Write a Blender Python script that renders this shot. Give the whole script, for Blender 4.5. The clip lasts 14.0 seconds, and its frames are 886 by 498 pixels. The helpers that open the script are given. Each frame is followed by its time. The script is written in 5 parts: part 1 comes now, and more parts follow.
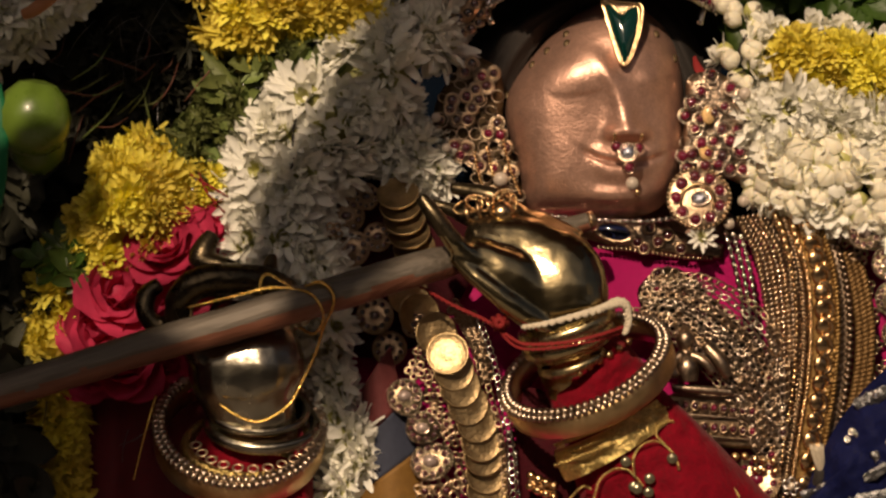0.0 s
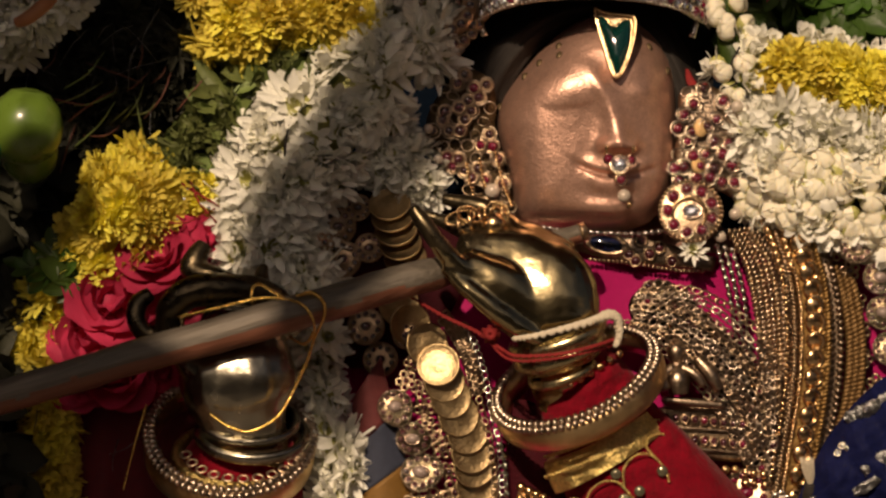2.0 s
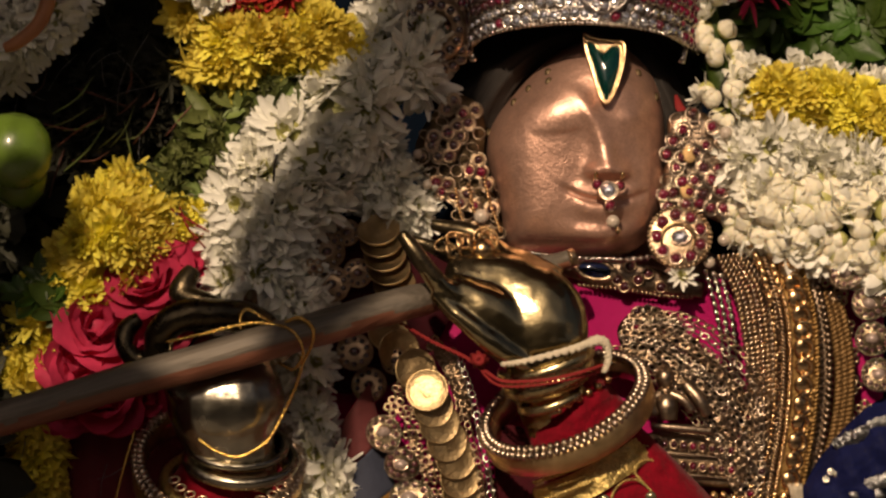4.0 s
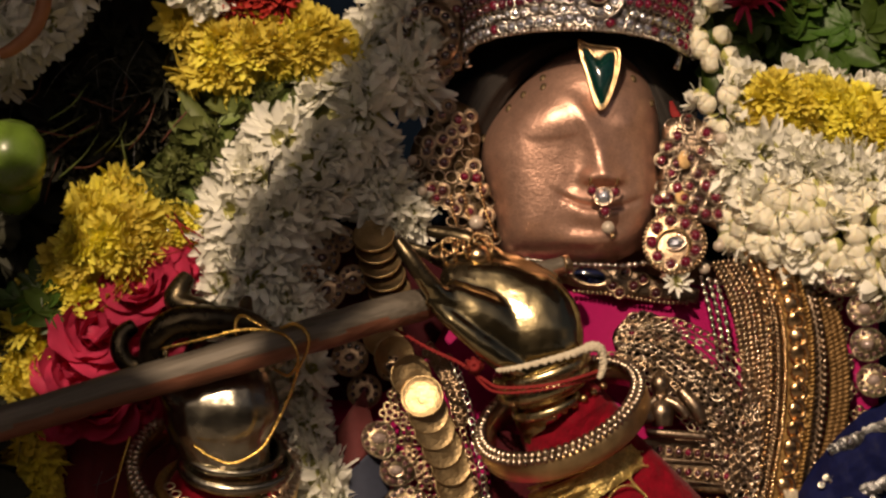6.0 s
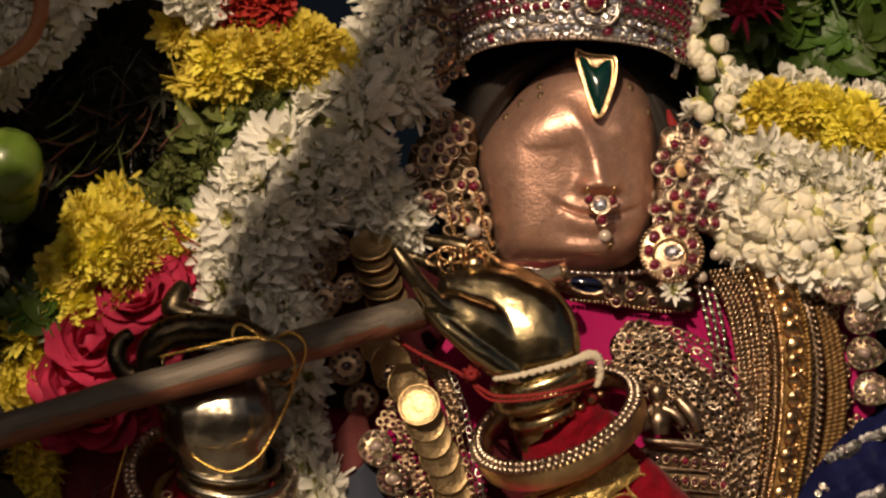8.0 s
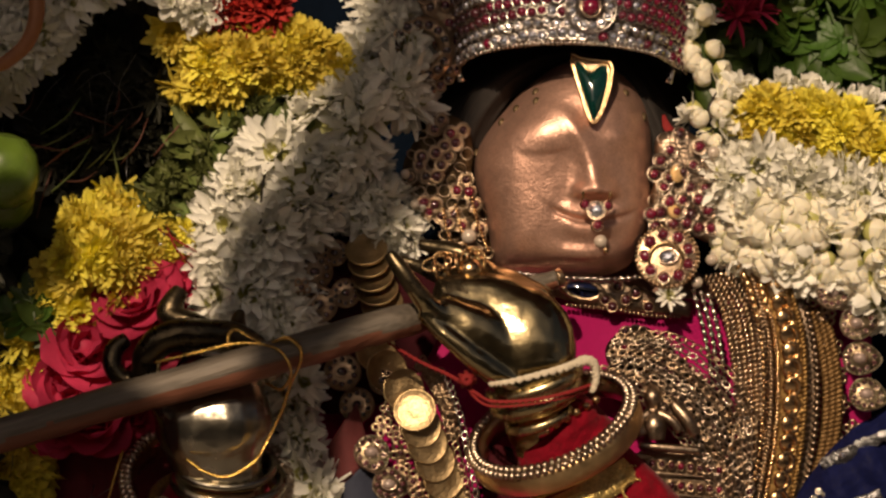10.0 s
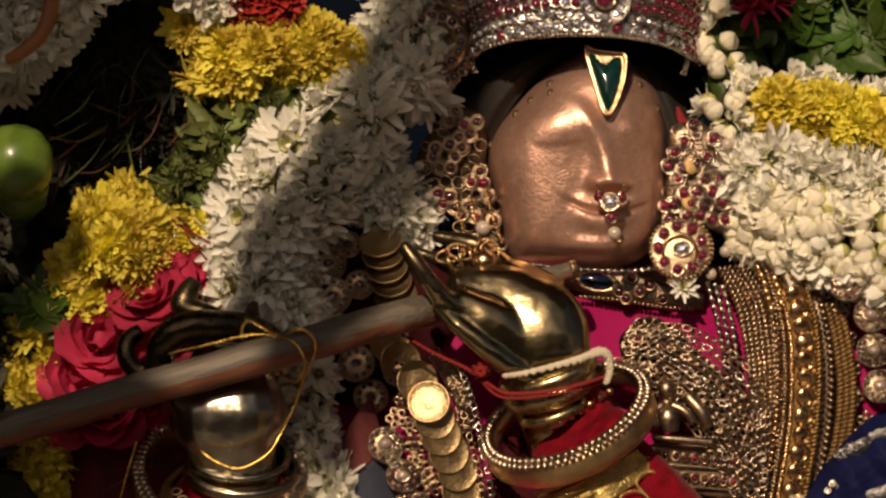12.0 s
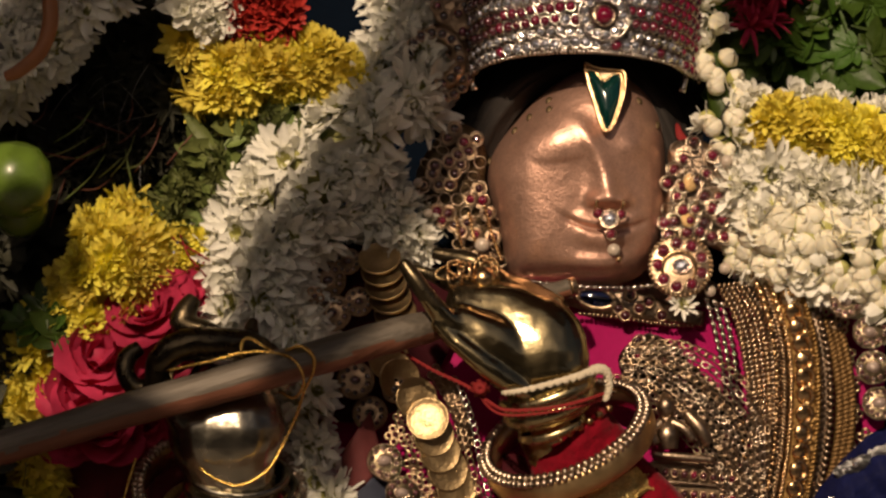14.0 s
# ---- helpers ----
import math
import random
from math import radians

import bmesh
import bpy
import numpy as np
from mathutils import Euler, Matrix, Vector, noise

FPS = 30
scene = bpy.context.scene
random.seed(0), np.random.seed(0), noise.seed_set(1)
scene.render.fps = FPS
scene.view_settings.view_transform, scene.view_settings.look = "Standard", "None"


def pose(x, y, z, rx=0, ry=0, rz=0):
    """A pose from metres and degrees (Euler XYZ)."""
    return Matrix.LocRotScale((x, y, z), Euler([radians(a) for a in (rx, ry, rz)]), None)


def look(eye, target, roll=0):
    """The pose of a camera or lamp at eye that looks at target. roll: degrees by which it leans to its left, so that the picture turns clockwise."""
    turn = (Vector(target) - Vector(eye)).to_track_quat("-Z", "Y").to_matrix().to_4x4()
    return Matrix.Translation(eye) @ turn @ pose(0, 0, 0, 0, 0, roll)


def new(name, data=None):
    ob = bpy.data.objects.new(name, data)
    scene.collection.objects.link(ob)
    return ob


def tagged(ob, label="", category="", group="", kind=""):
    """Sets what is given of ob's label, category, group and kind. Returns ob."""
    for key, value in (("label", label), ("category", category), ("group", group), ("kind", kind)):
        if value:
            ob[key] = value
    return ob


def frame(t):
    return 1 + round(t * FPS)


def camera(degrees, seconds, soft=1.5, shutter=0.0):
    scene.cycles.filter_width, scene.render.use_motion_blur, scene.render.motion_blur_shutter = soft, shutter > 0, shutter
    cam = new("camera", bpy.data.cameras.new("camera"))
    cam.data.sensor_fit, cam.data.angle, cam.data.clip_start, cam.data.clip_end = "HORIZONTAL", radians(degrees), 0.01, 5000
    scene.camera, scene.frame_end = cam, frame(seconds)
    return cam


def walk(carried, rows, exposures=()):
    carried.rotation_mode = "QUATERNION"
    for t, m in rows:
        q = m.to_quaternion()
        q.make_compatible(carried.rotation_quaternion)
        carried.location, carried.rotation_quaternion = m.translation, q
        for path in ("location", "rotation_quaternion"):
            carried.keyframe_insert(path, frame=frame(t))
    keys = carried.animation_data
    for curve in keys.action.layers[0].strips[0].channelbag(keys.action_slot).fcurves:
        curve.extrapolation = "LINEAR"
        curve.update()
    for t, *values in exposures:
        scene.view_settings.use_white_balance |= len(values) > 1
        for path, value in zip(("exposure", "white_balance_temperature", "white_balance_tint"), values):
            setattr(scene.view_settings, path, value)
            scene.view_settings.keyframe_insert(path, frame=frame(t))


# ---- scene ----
cam = camera(11.2, 14.0, soft=2.5)
# seconds, turn, tilt and lean of a camera on a long lens that stands where it is
TURNS = [
    (0.0, 0.0000, 0.0000, 0.0000),
    (0.5, -0.0511, -0.0455, 0.0282),
    (1.0, -0.1006, 0.0680, -0.1686),
    (1.5, 0.0045, -0.1399, -0.2774),
    (2.0, -0.1087, 0.1420, -0.3616),
    (2.5, -0.0559, 0.0940, -0.2009),
    (3.0, -0.1083, 0.2284, -0.3077),
    (5.5, -0.2944, 0.5316, -0.4808),
    (6.0, -0.3123, 0.5446, -0.4087),
    (6.5, -0.3451, 0.6326, -0.4082),
    (7.0, -0.3916, 0.6468, -0.3923),
    (7.5, -0.3477, 0.5950, -0.4886),
    (8.0, -0.3502, 0.6538, -0.4199),
    (8.5, -0.3561, 0.7284, -0.4538),
    (11.0, -0.4227, 0.6934, -0.3566),
    (11.5, -0.3048, 0.5922, -0.3264),
    (12.0, -0.2297, 0.6134, -0.4412),
    (12.5, -0.2060, 0.6604, -0.5219),
    (13.0, -0.2352, 0.6915, -0.4402),
    (13.5, -0.2569, 0.8194, -0.4785),
    (14.0, -0.2391, 0.8291, -0.4452),
]
STOPS = -0.15
walk(cam, [(t, pose(0, -2.0, 1.5, 90 + tilt, lean, turn)) for t, turn, tilt, lean in TURNS], [(0.0, STOPS, 7050, 19), (14.0, STOPS, 7050, 19)])

# ---- light ----
SUN = Vector((-0.19, -0.84, 0.51)).normalized()
world = bpy.data.worlds.new("sky")
scene.world = world
world.use_nodes = True
sky = world.node_tree.nodes.new("ShaderNodeTexSky")
sky.sky_type, sky.sun_disc = "NISHITA", False
sky.air_density, sky.dust_density, sky.ozone_density = 0.7, 5.0, 0.2
sky.sun_elevation, sky.sun_rotation = math.asin(SUN.z), math.atan2(SUN.x, SUN.y)
world.node_tree.links.new(sky.outputs[0], world.node_tree.nodes["Background"].inputs[0])
world.node_tree.nodes["Background"].inputs[1].default_value = 0.022
sun = new("sun", bpy.data.lights.new("sun", "SUN"))
sun.data.energy, sun.data.angle, sun.data.color = 3.9, radians(1.2), (1.0, 0.815, 0.575)
sun.matrix_basis = look(SUN * 10, (0, 0, 0))


# ---- materials ----
def material(name, color, rough=0.5, metal=0.0, vary=0.25, size=0.004, bump=0.15, other=None, coat=0.0, sheen=0.0, spread=0.0, hue=0.0, ior=1.45, spec=0.5, soft=0.0, thin=0.0, grain=None):
    """Colour broken up by noise at two sizes, with a fine relief; spread varies it from piece to piece."""
    mat = bpy.data.materials.new(name)
    mat.use_nodes = True
    nodes, links = mat.node_tree.nodes, mat.node_tree.links
    b = nodes["Principled BSDF"]
    coord = nodes.new("ShaderNodeNewGeometry")
    coarse, fine = nodes.new("ShaderNodeTexNoise"), nodes.new("ShaderNodeTexNoise")
    coarse.inputs["Scale"].default_value, fine.inputs["Scale"].default_value = 0.25 / size, 1.0 / size
    coarse.inputs["Detail"].default_value, fine.inputs["Detail"].default_value = 3, 4
    where = coord.outputs["Position"]
    if grain:
        along = nodes.new("ShaderNodeMapping")
        along.vector_type = "TEXTURE"
        along.inputs["Rotation"].default_value = (0, radians(grain[0]), 0)
        along.inputs["Scale"].default_value = (grain[1], 1, 1)
        links.new(where, along.inputs["Vector"])
        where = along.outputs[0]
    for n in (coarse, fine):
        links.new(where, n.inputs["Vector"])
    ramp = nodes.new("ShaderNodeMix")
    ramp.data_type = "RGBA"
    dark = other or [c * (1 - vary * 1.6) for c in color]
    light = [min(1, c * (1 + vary * 0.5)) for c in color]
    ramp.inputs["A"].default_value, ramp.inputs["B"].default_value = (*dark, 1), (*light, 1)
    add = nodes.new("ShaderNodeMath")
    add.operation = "MULTIPLY_ADD"
    add.inputs[1].default_value = 0.6
    half = nodes.new("ShaderNodeMath")
    half.operation = "MULTIPLY"
    half.inputs[1].default_value = 0.55
    links.new(fine.outputs[0], half.inputs[0])
    links.new(coarse.outputs[0], add.inputs[0])
    links.new(half.outputs[0], add.inputs[2])
    links.new(add.outputs[0], ramp.inputs["Factor"])
    last = ramp.outputs["Result"]
    if spread:
        info, hsv, ran = nodes.new("ShaderNodeObjectInfo"), nodes.new("ShaderNodeHueSaturation"), nodes.new("ShaderNodeMapRange")
        ran.inputs["To Min"].default_value, ran.inputs["To Max"].default_value = 1 - spread, 1 + spread * 0.4
        links.new(info.outputs["Random"], ran.inputs["Value"])
        links.new(ran.outputs[0], hsv.inputs["Value"])
        if hue:
            turn = nodes.new("ShaderNodeMapRange")
            turn.inputs["To Min"].default_value, turn.inputs["To Max"].default_value = 0.5 - hue, 0.5 + hue
            links.new(info.outputs["Random"], turn.inputs["Value"])
            links.new(turn.outputs[0], hsv.inputs["Hue"])
        links.new(last, hsv.inputs["Color"])
        last = hsv.outputs[0]
    links.new(last, b.inputs["Base Color"])
    b.inputs["Metallic"].default_value, b.inputs["IOR"].default_value = metal, ior
    b.inputs["Coat Weight"].default_value, b.inputs["Coat Roughness"].default_value = coat, 0.06
    b.inputs["Sheen Weight"].default_value, b.inputs["Specular IOR Level"].default_value = sheen, spec
    if soft:
        b.inputs["Subsurface Weight"].default_value, b.inputs["Subsurface Scale"].default_value = soft, 0.002
        b.inputs["Subsurface Radius"].default_value = (1.0, 0.8, 0.5)
    r = nodes.new("ShaderNodeMapRange")
    r.inputs["To Min"].default_value, r.inputs["To Max"].default_value = rough * 0.75, min(1, rough * 1.3)
    links.new(fine.outputs[0], r.inputs["Value"])
    links.new(r.outputs[0], b.inputs["Roughness"])
    if thin:
        glow, mixer = nodes.new("ShaderNodeBsdfTranslucent"), nodes.new("ShaderNodeMixShader")
        links.new(last, glow.inputs["Color"])
        mixer.inputs[0].default_value = thin
        links.new(b.outputs[0], mixer.inputs[1])
        links.new(glow.outputs[0], mixer.inputs[2])
        links.new(mixer.outputs[0], nodes["Material Output"].inputs["Surface"])
    if bump:
        bm_ = nodes.new("ShaderNodeBump")
        bm_.inputs["Strength"].default_value, bm_.inputs["Distance"].default_value = bump, size * 0.4
        links.new(fine.outputs[0], bm_.inputs["Height"])
        links.new(bm_.outputs[0], b.inputs["Normal"])
    return mat


COPPER = material("copper", (0.70, 0.415, 0.315), 0.38, 0.74, 0.32, 0.0012, 0.5)
BRASS = material("brass", (0.52, 0.42, 0.23), 0.18, 1.0, 0.5, 0.012, 0.12)
GOLD = material("gold", (0.74, 0.50, 0.27), 0.24, 1.0, 0.3, 0.002, 0.25)
ANTIQUE = material("antique_gold", (0.46, 0.33, 0.215), 0.32, 1.0, 0.45, 0.0015, 0.3)
PALEGOLD = material("pale_gold", (0.62, 0.46, 0.34), 0.20, 1.0, 0.35, 0.0015, 0.25)
DARKGOLD = material("tarnished_shaded_gold", (0.10, 0.065, 0.03), 0.5, 0.6, 0.4, 0.002, 0.4)
# plain dark plates, and shade painted onto the statue's digits
DARKBRASS = material("dark_brass", (0.11, 0.085, 0.05), 0.28, 0.9, 0.5, 0.005, 0.2)
DULLGOLD = material("brown_gold", (0.30, 0.18, 0.065), 0.42, 0.9, 0.45, 0.0014, 0.6)
NETGOLD = material("worn_gold_wire", (0.40, 0.30, 0.215), 0.33, 1.0, 0.5, 0.0015, 0.3)
COIN = material("coin_gold", (0.50, 0.36, 0.19), 0.40, 1.0, 0.35, 0.0016, 0.5)
SILVER = material("silver_setting", (0.70, 0.63, 0.56), 0.22, 1.0, 0.35, 0.0012, 0.3)
SILVERED = material("worn_silver_gilt", (0.56, 0.45, 0.35), 0.28, 1.0, 0.5, 0.0015, 0.3)
PALEBRASS = material("pale_worn_brass", (0.46, 0.42, 0.33), 0.25, 1.0, 0.6, 0.009, 0.16)
RINGBRASS = material("bright_ring_brass", (0.62, 0.50, 0.28), 0.26, 1.0, 0.4, 0.006, 0.12)
FLUTE = material("dark_silver", (0.150, 0.126, 0.100), 0.56, 0.25, 0.85, 0.0018, 0.9, grain=(-16.2, 12))
RUBY = material("ruby", (0.15, 0.003, 0.024), 0.10, 0.0, 0.3, 0.001, 0, coat=1.0, spread=0.5, ior=1.76)
GARNET = material("garnet", (0.07, 0.012, 0.018), 0.12, 0.0, 0.3, 0.001, 0, coat=1.0, spread=0.6, ior=1.76)
DIAMOND = material("diamond", (0.80, 0.82, 0.90), 0.09, 0.88, 0.15, 0.001, 0, coat=1.0, ior=2.4)
EMERALD = material("emerald", (0.002, 0.032, 0.027), 0.08, 0.0, 0.4, 0.002, 0, coat=1.0, ior=1.6)
SAPPHIRE = material("sapphire", (0.008, 0.014, 0.05), 0.10, 0.0, 0.4, 0.002, 0, coat=1.0)
PEARL = material("pearl", (0.52, 0.44, 0.36), 0.22, 0.1, 0.1, 0.002, 0, coat=0.6)
BLACK = material("black_cloth", (0.034, 0.029, 0.026), 0.8, 0.0, 0.4, 0.0012, 0.6, spec=0.25)
FUCHSIA = material("fuchsia_silk", (0.37, 0.005, 0.10), 0.65, 0.0, 0.15, 0.0008, 0.4, spec=0.2)
VELVET = material("red_velvet", (0.20, 0.002, 0.011), 0.8, 0.0, 0.5, 0.0022, 0.9, spec=0.12, sheen=0.05)
DARKRED = material("dark_red_cloth", (0.12, 0.006, 0.012), 0.8, 0.0, 0.4, 0.0015, 0.4)
BLUE = material("blue_velvet", (0.003, 0.006, 0.052), 0.75, 0.0, 0.5, 0.0015, 0.5, spec=0.2)
TINSEL = material("silver_thread", (0.20, 0.20, 0.205), 0.28, 0.95, 0.4, 0.0008, 1.0)
BROCADE = material("gold_brocade", (0.74, 0.54, 0.20), 0.36, 0.9, 0.75, 0.0014, 1.6)
NAVY = material("navy_cloth", (0.0025, 0.006, 0.013), 0.9, 0.0, 0.3, 0.003, 0.3, spec=0.04)
WHITE = material("white_petal", (0.98, 0.95, 0.86), 0.55, 0.0, 0.10, 0.003, 0.1, spread=0.12, spec=0.3, thin=0.22)
BUD = material("cream_bud", (0.86, 0.80, 0.62), 0.5, 0.0, 0.14, 0.004, 0.2, spread=0.14, spec=0.3, soft=0.3)
YELLOW = material("yellow_petal", (1.0, 0.82, 0.14), 0.6, 0.0, 0.18, 0.003, 0.2, spread=0.2, hue=0.012, spec=0.25, thin=0.28)
ROSE = material("rose_petal", (0.66, 0.05, 0.125), 0.6, 0.0, 0.3, 0.006, 0.2, spread=0.25, spec=0.25, thin=0.3)
SCARLET = material("scarlet_petal", (0.48, 0.03, 0.02), 0.6, 0.0, 0.3, 0.005, 0.2, spread=0.3)
LEAF = material("leaf_green", (0.065, 0.135, 0.018), 0.45, 0.0, 0.45, 0.006, 0.3, spread=0.45, hue=0.02, thin=0.25)
HERB = material("grey_green_leaf", (0.165, 0.205, 0.055), 0.55, 0.0, 0.4, 0.004, 0.3, spread=0.45, hue=0.02)
# leaf colour taken near black so that it holds the heaps' deep shade
SHADE = material("dry_shaded_leaf", (0.030, 0.030, 0.016), 0.7, 0.0, 0.4, 0.004, 0.3, spread=0.5)
STEM = material("brown_stem", (0.15, 0.055, 0.035), 0.6, 0.0, 0.4, 0.003, 0.3, spread=0.4)
SEPAL = material("pale_green", (0.46, 0.45, 0.15), 0.5, 0.0, 0.3, 0.004, 0.2)
FRUIT = material("green_fruit_skin", (0.12, 0.20, 0.028), 0.28, 0.0, 0.3, 0.010, 0.08, coat=0.3)
TERRA = material("orange_stalk", (0.42, 0.17, 0.07), 0.55, 0.0, 0.3, 0.005, 0.2)
RIBBON = material("green_ribbon", (0.008, 0.13, 0.05), 0.3, 0.0, 0.2, 0.005, 0.1)
REDSTRING = material("red_thread", (0.24, 0.010, 0.010), 0.8, 0.0, 0.4, 0.0006, 0.8)
COTTON = material("cotton_thread", (0.66, 0.58, 0.44), 0.9, 0.0, 0.3, 0.0006, 0.8)
STRIPE_RED = material("striped_cloth_red", (0.15, 0.032, 0.032), 0.8, 0.0, 0.3, 0.0008, 0.6)
STRIPE_BLUE = material("striped_cloth_blue", (0.034, 0.040, 0.066), 0.8, 0.0, 0.3, 0.0008, 0.6)
STRIPE_GOLD = material("striped_cloth_gold", (0.22, 0.11, 0.022), 0.6, 0.3, 0.3, 0.0008, 0.6)
STONE = material("grey_granite", (0.24, 0.22, 0.20), 0.8, 0.0, 0.35, 0.02, 0.5)
PLASTER = material("dull_plaster", (0.22, 0.18, 0.14), 0.9, 0.0, 0.3, 0.05, 0.3)
TEAK = material("dark_wood", (0.10, 0.055, 0.03), 0.5, 0.0, 0.4, 0.02, 0.3)

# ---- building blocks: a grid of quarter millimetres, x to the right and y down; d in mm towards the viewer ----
U = 0.00025
WORLD = {}


def at(x, y, d=0.0):
    k = 1 - d / 2000
    return Vector(((x - 784) * U * k, -d * 0.001, 1.5 + (441 - y) * U * k))


def finish(ob, parent=None, m=None, label=""):
    m = m or Matrix.Identity(4)
    WORLD[ob] = m
    if parent:
        ob.parent = parent
        ob.matrix_parent_inverse = WORLD[parent].inverted()
    ob.matrix_basis = m
    return tagged(ob, label)


def thing(name, place, label, category, group="", kind=""):
    ob = finish(new(name), None, Matrix.Translation(place))
    ob.empty_display_size = 0.01
    return tagged(ob, label, category, group, kind)


def mesh_of(name, bm, mat, flat=False):
    me = bpy.data.meshes.new(name)
    bm.to_mesh(me)
    bm.free()
    for m in mat if isinstance(mat, (list, tuple)) else [mat]:
        me.materials.append(m)
    if not flat:
        me.shade_smooth()
    return me


def part(name, bm, mat, parent, label="", flat=False):
    return finish(new(name, mesh_of(name, bm, mat, flat)), parent, None, label)


def put(name, me, m, parent, label=""):
    return finish(new(name, me), parent, m, label)


def many(name, template, places, mat, parent, label="", kind=""):
    """Many small like forms in one mesh."""
    v, f = template
    v = np.array(v)
    vs = np.concatenate([v @ np.array(m.to_3x3()).T + np.array(m.translation) for m in places])
    fs = [[i + k * len(v) for i in q] for k in range(len(places)) for q in f]
    me = bpy.data.meshes.new(name)
    me.from_pydata(vs.tolist(), [], fs)
    me.materials.append(mat)
    me.shade_smooth()
    return tagged(finish(new(name, me), parent, None, label), kind=kind)


def plain(bm):
    bm.verts.index_update()
    out = ([tuple(v.co) for v in bm.verts], [[v.index for v in f.verts] for f in bm.faces])
    bm.free()
    return out


def basis(place, normal=(0, -1, 0), size=1.0, spin=0.0, along=None):
    """A pose whose z is the normal (and whose x leans to along), scaled."""
    n = Vector(normal).normalized()
    a = Vector(along) if along is not None else (Vector((1, 0, 0)) if abs(n.x) < 0.9 else Vector((0, 0, 1)))
    x = (a - n * a.dot(n)).normalized()
    y = n.cross(x)
    m = Matrix((x, y, n)).transposed().to_4x4()
    s = size if isinstance(size, (tuple, list)) else (size,) * 3
    return Matrix.Translation(place) @ m @ Matrix.Rotation(spin, 4, "Z") @ Matrix.Diagonal((*s, 1))


def spline(points, n):
    """n + 1 places along a smooth curve through points (of any width)."""
    p = np.array([list(q) for q in points], float)
    p = np.vstack([2 * p[0] - p[1], p, 2 * p[-1] - p[-2]])
    out = []
    for s in np.linspace(0, len(points) - 1 - 1e-9, n + 1):
        i, u = int(s), s - int(s)
        a, b, c, d = p[i:i + 4]
        out.append(0.5 * (2 * b + (c - a) * u + (2 * a - 5 * b + 4 * c - d) * u * u + (3 * b - a - 3 * c + d) * u ** 3))
    return np.array(out)


def tube(bm, points, n=24, sides=10, caps=True, flat=1.0):
    """A smooth tube through rows of x, y, d, radius (grid units); flat squeezes it in depth."""
    rows = spline(points, n)
    places = [at(*r[:3]) for r in rows]
    rings, side = [], None
    for i, (p, r) in enumerate(zip(places, rows)):
        way = (places[min(i + 1, n)] - places[max(i - 1, 0)]).normalized()
        if side is None:
            side = Vector((0, 1, 0)) if abs(way.y) < 0.9 else Vector((1, 0, 0))
        side = (side - way * side.dot(way)).normalized()
        third = way.cross(side)
        ring = []
        for k in range(sides):
            a = 2 * math.pi * k / sides
            ring.append(bm.verts.new(p + (side * math.cos(a) * flat + third * math.sin(a)) * max(r[3], 0.2) * U))
        rings.append(ring)
    for a, b in zip(rings, rings[1:]):
        for k in range(sides):
            bm.faces.new((a[k], a[(k + 1) % sides], b[(k + 1) % sides], b[k]))
    if caps:
        for ring, p in ((rings[0], places[0]), (rings[-1], places[-1])):
            if len(ring) > 2:
                bm.faces.new(ring if ring is rings[-1] else ring[::-1])
    return bm


def ball(bm, m, u=12, v=8):
    bmesh.ops.create_uvsphere(bm, u_segments=u, v_segments=v, radius=1, matrix=m)
    return bm


def ring(bm, m, big=1.0, small=0.2, n=24, k=8, a0=0.0, a1=2 * math.pi):
    """A ring round the z of m."""
    full = abs(a1 - a0 - 2 * math.pi) < 1e-6
    rows = []
    for i in range(n + (not full)):
        a = a0 + (a1 - a0) * i / n
        rows.append([bm.verts.new(m @ Vector(((big + small * math.cos(b)) * math.cos(a), (big + small * math.cos(b)) * math.sin(a), small * math.sin(b)))) for b in (2 * math.pi * j / k for j in range(k))])
    for i in range(n):
        a, b = rows[i], rows[(i + 1) % len(rows)]
        for j in range(k):
            bm.faces.new((a[j], b[j], b[(j + 1) % k], a[(j + 1) % k]))
    return bm


def lathe(bm, m, profile, n=24):
    """Profile rows of radius, height round the z of m."""
    rows = [[bm.verts.new(m @ Vector((r * math.cos(2 * math.pi * i / n), r * math.sin(2 * math.pi * i / n), h))) for i in range(n)] for r, h in profile]
    for a, b in zip(rows, rows[1:]):
        for i in range(n):
            bm.faces.new((a[i], a[(i + 1) % n], b[(i + 1) % n], b[i]))
    bm.faces.new(rows[-1])
    bm.faces.new(rows[0][::-1])
    return bm


def sheet(bm, surface, nu, nv, thick=0.0008):
    """A cloth from surface(u, v) -> place, u and v from 0 to 1, with a thickness."""
    front = [[bm.verts.new(surface(i / nu, j / nv)) for j in range(nv + 1)] for i in range(nu + 1)]
    back = [[bm.verts.new(v.co + Vector((0, thick, 0))) for v in row] for row in front]
    for i in range(nu):
        for j in range(nv):
            bm.faces.new((front[i][j], front[i + 1][j], front[i + 1][j + 1], front[i][j + 1]))
            bm.faces.new((back[i][j + 1], back[i + 1][j + 1], back[i + 1][j], back[i][j]))
    edge = [(i, 0) for i in range(nu)] + [(nu, j) for j in range(nv)] + [(i, nv) for i in range(nu, 0, -1)] + [(0, j) for j in range(nv, 0, -1)]
    for (a, b), (c, d) in zip(edge, edge[1:] + edge[:1]):
        bm.faces.new((front[a][b], back[a][b], back[c][d], front[c][d]))
    return bm


